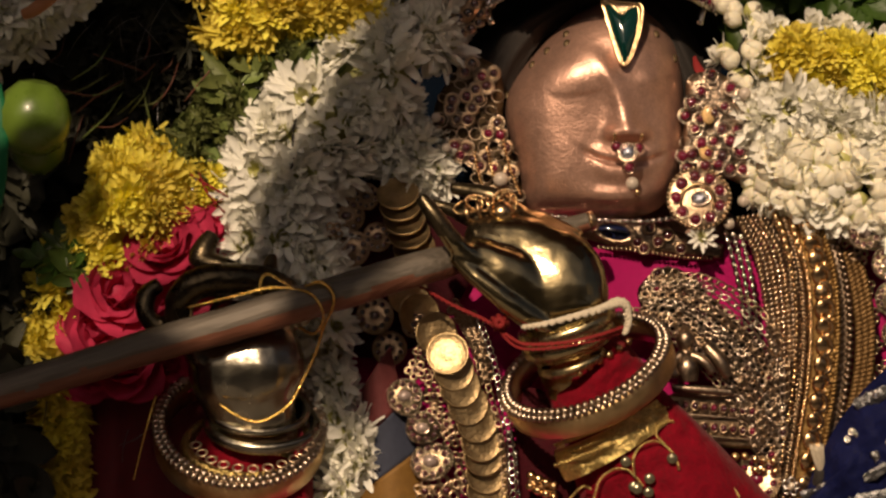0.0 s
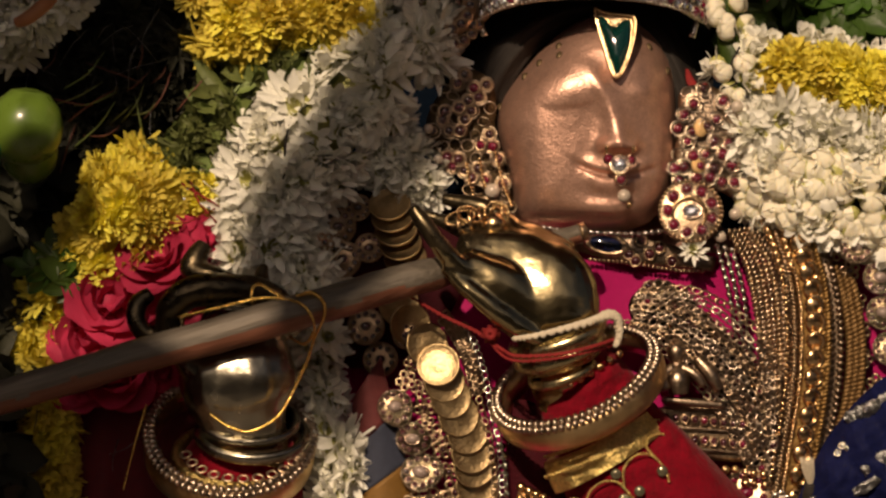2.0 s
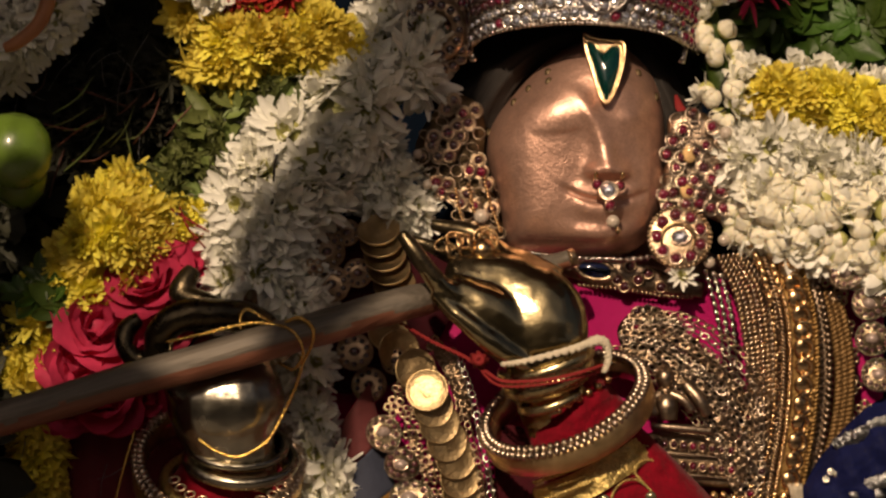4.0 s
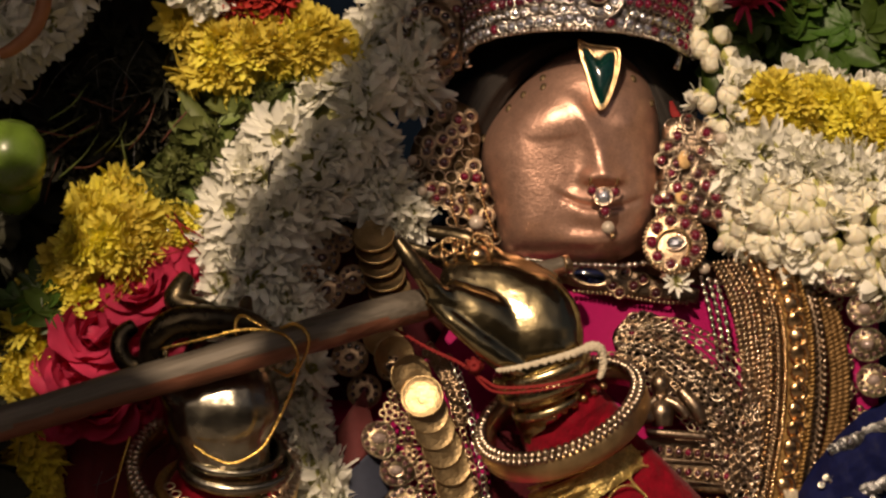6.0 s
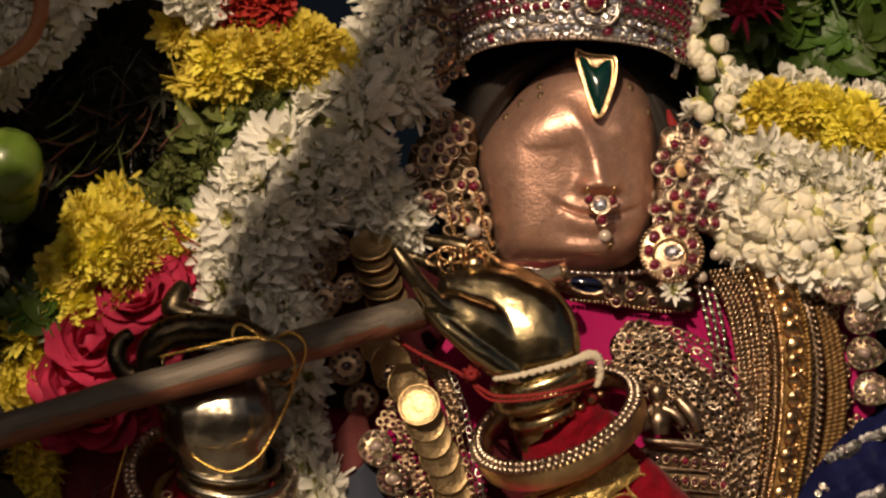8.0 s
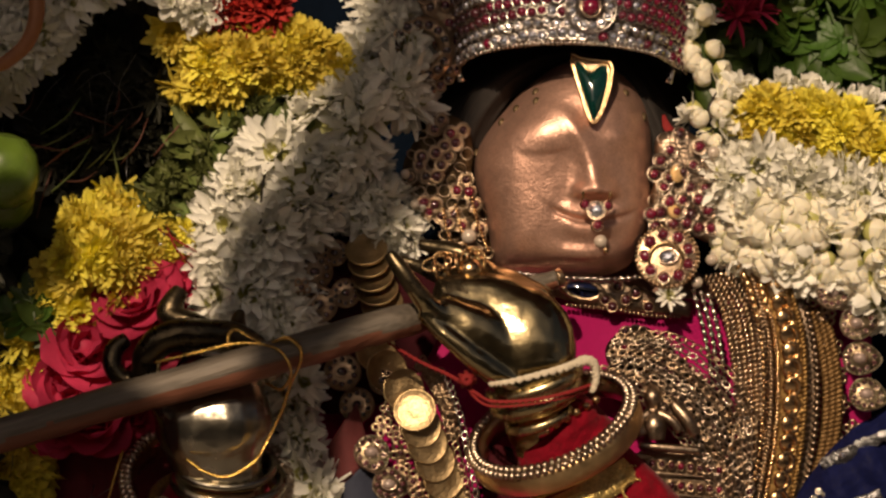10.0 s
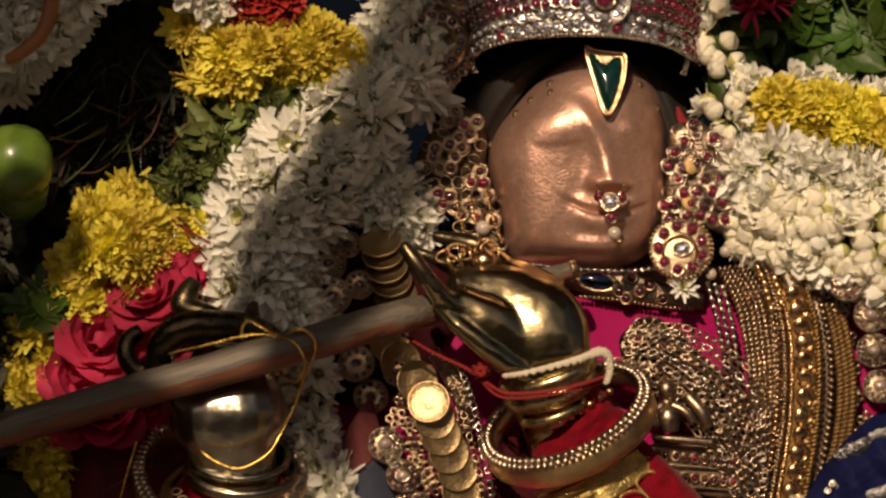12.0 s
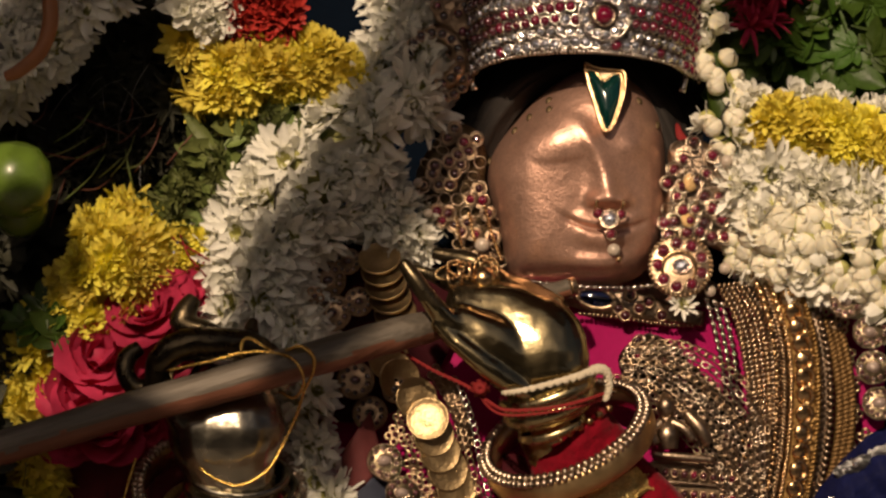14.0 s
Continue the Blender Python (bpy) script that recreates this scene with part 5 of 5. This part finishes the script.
# nose jewel
nose = thing("nose_jewel", at(1114, 345, 22), "nose jewel of rubies, a diamond and a hanging pearl", "nose jewel")
for x, y, d, r, gem in ((1091, 260, 15, 8, CAB), (1131, 262, 14, 8, CAB), (1111, 270, 16, 15, FACET), (1114, 297, 16, 9, CAB)):
    stone(nose, at(x, y, d), r, gem, COLLAR)
put("pearl", BEAD, basis(at(1119, 325, 15), FRONT, U * 12), nose)
put("drop", GOLDBEAD, basis(at(1128, 341, 14), FRONT, (U * 5, U * 7, U * 5)), nose)
for x0, x1 in ((1086, 1090), (1133, 1138)):
    bm = bmesh.new()
    tube(bm, [(x0, 252, 15, 2.5), ((x0 + x1) / 2, 238, 17, 2.5), (x1, 246, 13, 2.5)], 8, 6)
    part("hook", bm, GOLD, nose)

# neck
strand("pearl_necklace", [(930, 372, -12, 6), (990, 384, -8, 6), (1060, 390, -6, 6), (1140, 392, -6, 6), (1190, 386, -8, 6), (1215, 376, -12, 6)], 12, SILVER, None, "close row of tiny silver beads at the neck", "necklace", kind="stuff")
choker = thing("choker", at(1150, 440, -16), "broad antique gold choker with dark stones", "choker")
bm = bmesh.new()
tube(bm, [(1020, 398, -20, 20), (1090, 412, -20, 26), (1160, 424, -20, 24), (1230, 436, -21, 18), (1280, 446, -22, 14)], 30, 14, flat=0.3)
part("band", bm, NETGOLD, choker)
stone(choker, at(1088, 411, -17), 15, mesh_of("cabochon", dome(0.6, 16), SAPPHIRE), COLLAR_OLD, stretch=2.1, spin=-0.2)
for x, y in ((1165, 428), (1150, 404), (1128, 428), (1205, 440), (1140, 440), (1182, 416)):
    stone(choker, at(x, y, -17), 9, CAB_DARK, COLLAR_OLD)
strand("lower_edge", [(1060, 438, -19, 4), (1130, 444, -19, 4), (1210, 456, -19, 4), (1262, 458, -20, 4)], 8, ANTIQUE, choker)
tagged(put("fallen_blossom", STARS[2], basis(at(1240, 420, -6), (0.2, -1, 0.3), 0.0006), None), "small white blossom caught under the ear ornament", "blossom")

# ropes and chains over the chest
NECK = "chains over the chest"
for k in range(3):
    strand("facet_chain", [(1284 + 14 * k, 412 + 4 * k, -13, 7), (1300 + 13 * k, 470, -11, 7), (1312 + 12 * k, 530, -10, 7), (1322 + 10 * k, 590, -10, 7), (1336 + 9 * k, 640, -12, 6)], 15, SILVER, None, "bright chain of small square-cut silver links", "chain", NECK, squash=(1.0, 0.75, 0.7), skew=0.4)
for k in range(8):
    o = k * 11
    strand("rope_chain", [(1306 + o * 0.8, 388 - k * 1.5, -16, 6), (1338 + o * 0.95, 450, -11, 6.5), (1356 + o * 0.85, 540, -9 - 0.2 * k, 6.5), (1366 + o * 0.7, 640, -9, 6.5), (1372 + o * 0.5, 740, -10, 6), (1366 + o * 0.35, 900, -12, 6)], 9.0, (ANTIQUE, NETGOLD, ANTIQUE, PALEGOLD)[k % 4], None, "twisted antique gold rope chain", "chain", NECK, squash=(0.62, 1.25, 0.9), skew=0.75)
GOLDROWS = [(1402, 352, -10, 12), (1424, 410, -6, 14), (1446, 490, -4, 14), (1452, 580, -4, 14), (1446, 680, -5, 14), (1430, 780, -6, 13), (1412, 900, -8, 13)]
band = thing("gold_necklace", at(1412, 900, -8), "heavy bright gold necklace of domed overlapping scales", "necklace")
bm = lathe(bmesh.new(), Matrix.Diagonal((1.0, 1.2, 0.75, 1)), [(1.0, -0.4), (1.0, 0.0), (0.88, 0.26), (0.62, 0.46), (0.14, 0.58)], 14)
ring(bm, Matrix.Translation((0.1, 0.1, 0.35)) @ Matrix.Diagonal((1.0, 1.2, 1, 1)), 0.84, 0.27, 18, 6, radians(-120), radians(100))
scale_me = mesh_of("scale", bm, GOLD)
small_me = mesh_of("scale", lathe(bmesh.new(), Matrix.Diagonal((1.0, 1.5, 0.6, 1)), [(1.0, -0.4), (1.0, 0.0), (0.8, 0.45), (0.4, 0.75), (0.1, 0.8)], 10), DULLGOLD)
line = spline(GOLDROWS, 36)
for i, (x, y, d, r) in enumerate(line):
    tx, ty = (line[min(i + 1, 36)] - line[max(i - 1, 0)])[:2]
    ln = math.hypot(tx, ty)
    tx, ty = tx / ln, ty / ln
    if i % 2 == 0:
        put("scale", scale_me, basis(at(x + ty * 6, y - tx * 6, d + 1.5), wobble((0.2, -1, -0.2), 0.2), U * r * random.uniform(1.05, 1.3), 0, (1, 0, 0.2)), band)
    put("scale", small_me, basis(at(x - ty * -26, y + tx * -26 + 4, d + 0.5), wobble((0.2, -1, 0.2), 0.3), U * 8 * random.uniform(0.85, 1.2), 0, (1, 0, 0.2)), band)
bm = bmesh.new()
tube(bm, [(x + 4, y, d - 1, 27) for x, y, d, r in GOLDROWS], 40, 12, flat=0.25)
part("backing", bm, DULLGOLD, band)
strand("bead_edge", [(x - 42, y + 4, d, 5) for x, y, d, r in GOLDROWS], 11, GOLD, band)
strand("rope_edge", [(x + 26, y, d + 1.0, 6) for x, y, d, r in GOLDROWS], 7.5, DULLGOLD, band, columns=2, gap=10, squash=(0.7, 1.3, 0.9), skew=0.7)
strand("rope_edge", [(x - 17, y, d + 1.2, 5) for x, y, d, r in GOLDROWS], 7.0, GOLD, band, squash=(0.7, 1.3, 0.9), skew=0.7)
strand("rope_edge", [(x - 28, y, d + 1.0, 5) for x, y, d, r in GOLDROWS], 7.0, ANTIQUE, band, squash=(0.7, 1.3, 0.9), skew=-0.7)
for k in range(3):
    strand("fan_chain", [(1368 + 24 * k, 372 - 12 * k, -9, 9), (1384 + 22 * k, 410, -5, 9), (1398 + 20 * k, 460, -3, 8)], 15, GOLD, None, "short fan of shiny gold beads at the shoulder", "chain", NECK, squash=(1.3, 0.8, 0.8))
strand("bead_necklace", [(1452, 398, -12, 7), (1478, 450, -9, 7.5), (1494, 530, -8, 7.5), (1496, 620, -8, 7.5), (1484, 720, -9, 7.5), (1458, 820, -10, 7), (1440, 900, -11, 7)], 12, NETGOLD, None, "double row of dark antique gold beads", "necklace", NECK, columns=2, gap=16, squash=(0.75, 1.0, 1.0))
bm = bmesh.new()
tube(bm, [(1500, 440, -16, 8), (1520, 500, -13, 16), (1532, 590, -12, 19), (1524, 690, -12, 19), (1496, 790, -14, 18), (1470, 900, -16, 18)], 40, 12, flat=0.3)
BRAID = material("brown_gold_braid", (0.21, 0.12, 0.045), 0.5, 0.7, 0.5, 0.0014, 1.0)
braid = tagged(part("gold_ribbon", bm, BRAID, None), "flat brown-gold braided ribbon", "ribbon")
strand("braid", [(1502, 440, -13, 6), (1520, 500, -9, 7), (1532, 590, -8, 7), (1524, 690, -8, 7), (1496, 790, -10, 7), (1470, 900, -12, 7)], 8, BRAID, braid, columns=3, gap=11, squash=(0.8, 1.3, 0.8), skew=0.6)
for x, y, a in ((1532, 413, 0.3), (1573, 467, 0.1), (1579, 529, -0.1), (1591, 593, -0.3)):
    rosette(x, y, 1, 30, 11, "drop-shaped silver-gilt jewel ringed with garnets", CAB_DARK, COLLAR, CLEAR, 0.35, a, plate_mat=DARKBRASS)
for x, y in ((1532, 508), (1545, 611), (1534, 673), (1568, 655), (1540, 560), (1520, 455), (1550, 690), (1500, 420)):
    little_flower(x, y, -10, 19, "small antique gold flower stud with a dark stone")

# pierced gold plate with a small figure over a stone-set base
NET = [(1128, 520), (1150, 488), (1190, 474), (1226, 492), (1262, 530), (1308, 570), (1348, 620), (1384, 680), (1396, 760), (1380, 830), (1330, 800), (1300, 700), (1250, 640), (1200, 590), (1150, 570)]
pend = thing("pierced_pendant", at(1300, 800, -8), "large pierced antique gold pendant with a small cast figure", "pendant")
wire = plain(ring(bmesh.new(), Matrix.Identity(4), 1.0, 0.28, 12, 6))
holes, poly = [], np.array(NET, float)
for j, y in enumerate(range(470, 840, 13)):
    for i in range(40):
        x = 1110 + i * 16 + (8 if j % 2 else 0)
        if inside(x, y, poly):
            holes.append(basis(at(x + jit(4), y + jit(4), -7 + 5 * math.sin((x - 1120) / 95) + jit(0.8)), wobble((0.1, -1, 0.1), 0.3), (U * random.uniform(7.5, 11), U * random.uniform(5.5, 7.5), U * 8), 0.65 + jit(0.35)))
part("lattice_back", plate(bmesh.new(), patch(NET, 5), -11, 1.5, 3), DARKBRASS, pend)
many("pierced_lattice", wire, holes[::2], NETGOLD, pend, kind="stuff")
many("pierced_lattice", wire, holes[1::2], SILVERED, pend, kind="stuff")
for m in holes[::9]:
    put("stone", random.choice((CAB_DARK, CAB_DARK, CAB)), m @ Matrix.Diagonal((0.66, 0.8, 0.8, 1)), pend)
for m in holes[3::13]:
    put("gold_bead", GOLDBEAD, m @ Matrix.Translation((1.1, 0, 0.2)) @ Matrix.Diagonal((0.5, 0.7, 0.6, 1)), pend)
for k in range(9):
    dx, dy = 11 * k, -13 * k
    strand("link_mesh", [(1122 + dx * 0.4 + jit(3), 570 + dy * 0.75, -4, 8), (1180 + dx * 0.75 + jit(4), 596 + dy, 0, 8.5), (1250 + dx + jit(4), 660 + dy * 1.1, 1, 8.5), (1305 + dx * 0.95, 730 + dy * 1.1, 0, 8), (1340 + dx * 0.6, 800 + dy * 0.8, -2, 7)][k % 2 if k < 5 else 0:], 15.5, (NETGOLD, SILVERED, ANTIQUE)[k % 3], pend, squash=(1.25, 0.72, 0.8), shape="link")
figure = bmesh.new()
tube(figure, [(1212, 582, 0, 9), (1213, 600, 3, 17), (1214, 622, 2, 13), (1216, 650, 4, 22), (1218, 676, 4, 18)], 24, 14)
tube(figure, [(1208, 628, 4, 10), (1190, 645, 6, 9), (1196, 668, 8, 9)], 10, 10)
tube(figure, [(1222, 628, 4, 10), (1246, 640, 6, 9), (1262, 660, 6, 8)], 10, 10)
tube(figure, [(1190, 686, 4, 7), (1240, 690, 4, 8), (1300, 695, 3, 7)], 14, 12)
tube(figure, [(1248, 610, 2, 10), (1274, 640, 3, 14), (1290, 668, 3, 10)], 12, 10)
part("figure", figure, NETGOLD, pend, "small plain cast figure")
for y0 in (702, 736, 772):
    base = bmesh.new()
    tube(base, [(1190, y0 - 4, -1, 2.4), (1260, y0 + 1, -1, 2.4), (1340, y0 + 8, -3, 2.4)], 14, 8)
    part("base_rail", base, NETGOLD, pend)
for y0 in (719, 754):
    for k in range(9):
        stone(pend, at(1196 + 17 * k, y0 - 3 + k * 1.6, -1), 7.0, CAB_DARK if k % 4 else CAB, COLLAR_OLD, name="base_stone", stretch=0.85)
part("base_plate", plate(bmesh.new(), patch([(1180, 700), (1345, 706), (1350, 790), (1240, 786), (1190, 770)], 5), -4, 2, 0.5), ANTIQUE, pend)
for k in range(16):
    put("hanging_bead", GOLDBEAD, basis(at(1250 + (k % 8) * 17 + jit(3), 806 + (k // 8) * 22 + jit(4) + (k % 8) * 1.5, 0), FRONT, U * random.uniform(6.5, 9)), pend)
rosette(1340, 850, -4, 44, 12, "round red-stoned pendant with gold beads", CAB, COLLAR, CAB, category="pendant")
little_flower(1270, 860, 0, 20, "small gold flower stud with a dark stone", GOLD)
little_flower(1400, 862, -2, 18, "small silver flower stud with a pearl", SILVER, BEAD)

# coins
coin_bm = bmesh.new()
lathe(coin_bm, Matrix.Identity(4), [(36, -2), (38, -1), (38, 1.4), (36.5, 2.2), (35, 1.9), (34, 1.3), (16, 1.4), (10, 2.0), (4, 2.4)], 40)
COIN_ME = mesh_of("coin", coin_bm, COIN)
necklace = thing("coin_necklace", at(860, 900, -12), "necklace of overlapping stamped gold coins", "coin necklace")
for k, (x, y, d) in enumerate(((704, 342, -8), (709, 364, -8), (716, 388, -9), (724, 413, -10), (733, 438, -11), (722, 520, -14), (742, 556, -13), (772, 590, 10), (792, 626, 13), (803, 655, 13), (814, 684, 13), (828, 716, 12), (844, 747, 11), (852, 781, 10), (856, 806, 9), (860, 838, 6), (862, 868, 6), (862, 900, 5))):
    lean = (-0.1, -0.72, 0.62) if k < 5 else (-0.10, -1, 0.24) if k == 8 else (0.30, -1, 0.06)
    put("coin", COIN_ME, basis(at(x, y, d + 3 if k == 8 else d - 0.9 * (k - 9) if k > 6 else d), wobble(lean, 0.02), U, jit(2.0)), necklace)
for side, rows in (("bead_edge", [(830, 590, 5, 7), (852, 640, 7, 7), (868, 700, 7, 7), (884, 760, 7, 7), (892, 830, 6, 7), (894, 910, 5, 7)]), ("bead_edge", [(850, 570, 4, 7), (874, 640, 7, 7), (886, 700, 7, 7), (900, 760, 7, 7), (906, 830, 6, 7), (910, 910, 5, 7)])):
    strand(side, rows, 13, SILVER if rows[0][0] > 840 else ANTIQUE, necklace, squash=(1.1, 0.9, 0.8), shape="link")
strand("bead_chain", [(905, 770, -8, 8), (916, 830, -8, 8), (922, 910, -9, 8)], 17, SILVER, None, "string of bright round silver beads", "chain", NECK)
strand("bead_chain", [(830, 560, -8, 8), (842, 600, -7, 8), (856, 640, -7, 8), (858, 680, -8, 8)], 14, ANTIQUE, None, "cluster of antique silver links beside the coins", "chain", NECK, columns=2, gap=16, shape="link")
strand("bead_chain", [(800, 540, -8, 7), (826, 575, -7, 7), (846, 610, -6, 7)], 12, ANTIQUE, None, "cluster of antique silver links beside the coins", "chain", NECK, columns=2, gap=14, shape="link")
for x, y, r in ((716, 702, 31), (747, 757, 29), (762, 818, 35)):
    rosette(x, y, 2, r, 10, "round silver-gilt jewel ringed with garnets round a clear stone", CAB_DARK, COLLAR, CLEAR, plate_mat=DARKBRASS, drop=0.25, angle=jit(1.5))
# shaded rosettes: dark hearts and duller settings put the shade into their colour
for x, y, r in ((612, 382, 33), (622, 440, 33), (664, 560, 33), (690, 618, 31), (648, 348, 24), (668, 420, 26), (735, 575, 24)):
    rosette(x, y, -13, r, 10, "round gold jewel ringed with garnets, coloured darker for shade", CAB_DARK, COLLAR_OLD, CAB_DARK)
for x, y, r in ((735, 655, 20), (760, 668, 17), (768, 702, 21), (770, 730, 17), (790, 752, 22), (800, 775, 20), (790, 868, 28), (824, 852, 26), (752, 870, 22), (812, 815, 18), (745, 625, 16), (640, 505, 18), (590, 410, 18)):
    little_flower(x, y, 1, r, "small antique gold flower stud with a dark stone")
strand("bead_fringe", [(936, 850, 4, 9), (960, 862, 6, 10), (985, 872, 6, 9)], 15, GOLD, None, "cluster of bright gold beads below the cuff", "beads", NECK, columns=2, gap=18)

# ring and small chain on the digits beside the face
ringset = thing("ring_ornament", at(890, 380, 26), "bright gold knob and beaded ring on the brass digits", "ring")
put("knob", mesh_of("knob", lathe(bmesh.new(), Matrix.Identity(4), [(8, -10), (18, -6), (23, 2), (20, 12), (12, 19), (4, 22)], 20), GOLD), basis(at(888, 378, 24), (0.2, -1, 0.3), U), ringset)
for x, y, a in ((830, 380, 0.3), (850, 372, 0.2), (868, 366, 0.4)):
    bm = bmesh.new()
    ring(bm, basis(at(x, y, 24), (1, -0.2, a), U), 18, 4, 24, 6)
    part("band", bm, GOLD, ringset)

# embroidery on the sleeve
for rows in EDGINGS:
    strand("gold_edging", rows, 6.5, BROCADE, arm, squash=(0.8, 1.2, 0.8), skew=0.7)
SEQUIN = mesh_of("sequin", ball(bmesh.new(), Matrix.Identity(4), 12, 8), material("clear_sequin", (0.26, 0.23, 0.15), 0.15, 0.7, 0.3, 0.002, 0))


def on_sleeve(x, y, lift=0.8):
    off = (x - 1140) * 0.862 - (y - 830) * 0.507
    r = 112 + (y - 770) * 0.30
    return 7 - (y - 830) * 0.028 + 0.2 * math.sqrt(max(0, r * r - off * off)) + lift


def scroll(points, r=3.0):
    base = [(x, y, on_sleeve(x, y), r) for x, y in points]
    strand("gold_scroll", base, 5.5, BROCADE, arm, squash=(0.8, 1.1, 0.7), skew=0.7)


scroll([(1052, 880), (1062, 850), (1085, 832), (1110, 832), (1126, 846), (1140, 862)])
scroll([(1122, 838), (1122, 808), (1140, 786), (1165, 782), (1185, 796), (1198, 815), (1202, 834)])
scroll([(1176, 786), (1162, 770), (1168, 752), (1188, 746), (1212, 760), (1232, 786), (1256, 816)])
scroll([(1010, 882), (1030, 862), (1048, 866)])
scroll([(1138, 742), (1178, 722), (1206, 738), (1240, 776), (1290, 850), (1310, 882)], 3.0)
for x, y in ((1150, 848), (1128, 866), (1148, 872), (1108, 818), (1190, 812), (1122, 862)):
    put("sequin", SEQUIN, basis(at(x, y, on_sleeve(x, y, 1.0)), FRONT, (U * 10, U * 10, U * 5)), arm)
for k in range(7):
    x, y = 1010 + 17 * k, 672 - 11 * k
    put("gold_bobble", GOLDBEAD, basis(at(x, y, 14 + 17 * math.sin((k + 1) / 8 * math.pi)), FRONT, U * 8), arm)
SCALLOP = mesh_of("scallop", ring(bmesh.new(), Matrix.Identity(4), 1.0, 0.28, 16, 6), ANTIQUE)
for k in range(11):
    a = radians(196 + 15 * k)
    put("scallop", SCALLOP, basis(at(446 + 104 * math.cos(a), 772 - 58 * math.sin(a), 24 - 10 * math.sin(a)), (0.2 * math.cos(a), -1, 0.7), (U * 9, U * 7, U * 4)), arm2)

# beaded rings on the digits
for x, y, d, rx, ry, turn in ((829, 366, 22, 26, 12, -0.25), (846, 360, 22, 22, 13, 0.3), (888, 356, 22, 15, 20, 0.4), (898, 362, 23, 16, 22, 0.2)):
    loop = thing("beaded_ring", at(x, y, d), "fine gold beaded ring round a brass digit", "ring", "beaded rings")
    spots = []
    for k in range(26):
        a = 2 * math.pi * k / 26
        u, v = rx * math.cos(a), ry * math.sin(a)
        spots.append(basis(at(x + u * math.cos(turn) - v * math.sin(turn), y + u * math.sin(turn) + v * math.cos(turn), d + 2 * math.sin(a)), FRONT, U * 3.4))
    many("bead_string", plain(ball(bmesh.new(), Matrix.Identity(4), 8, 6)), spots, GOLD, loop, kind="stuff")

# blue velvet with silver embroidery
BLUEP = [(1400, 960), (1424, 880), (1450, 810), (1490, 740), (1530, 690), (1590, 640), (1700, 620), (1740, 960)]
blue = thing("blue_cloth", at(1560, 950, 0), "royal blue velvet cloth with silver thread embroidery", "cloth")
bm = plate(bmesh.new(), patch(BLUEP, 24), -4, 8, 18, 50)
for v in bm.verts:
    v.co.y += 0.0022 * math.sin(v.co.x * 260 + v.co.z * 190) + 0.0016 * noise.noise(v.co * 90) + 0.0008 * noise.noise(v.co * 260)
part("velvet", bm, BLUE, blue)
for rows in ([(1512, 722, 4, 10), (1545, 704, 6, 13), (1590, 680, 8, 10), (1640, 660, 8, 12)], [(1420, 880, 2, 7), (1470, 862, 6, 11), (1530, 850, 11, 9), (1600, 800, 14, 11)], [(1440, 930, 4, 12), (1520, 890, 12, 14), (1600, 870, 15, 12)], [(1545, 812, 13, 9), (1575, 790, 14, 12), (1620, 770, 14, 12)]):
    bm = bmesh.new()
    tube(bm, rows, 40, 14, flat=0.25)
    for v in bm.verts:
        v.co += Vector((noise.noise(v.co * 400), -abs(noise.noise(v.co * 700)), noise.noise(v.co * 500))) * 0.0016
    part("silver_embroidery", bm, TINSEL, blue)
for x, y in ((1508, 765), (1500, 778), (1520, 772), (1498, 852), (1550, 700)):
    stone(blue, at(x, y, 9), 5, FACET, COLLAR_PALE, name="sequin")
tassel = thing("tassel", at(1450, 820, 0), "small white tuft beside the blue velvet", "tassel")
bm = bmesh.new()
for k in range(46):
    a, spread = k * 2.4, math.sqrt((k + 0.5) / 46)
    tube(bm, [(1452 + 3 * jit(1), 838 + 4 * jit(1), 0, 0.9), (1450 + 9 * spread * math.cos(a), 818, 1 + 2 * spread * math.sin(a), 1.3), (1445 + 13 * spread * math.cos(a), 790 + 5 * jit(1), 2 + 3 * spread * math.sin(a), 0.7)], 6, 4)
part("tuft", bm, COTTON, tassel)
bm = bmesh.new()
tube(bm, [(1450, 858, -3, 14), (1452, 846, -1, 13), (1452, 832, 0, 10)], 8, 14)
part("cap", bm, BLACK, tassel, "black bound end")
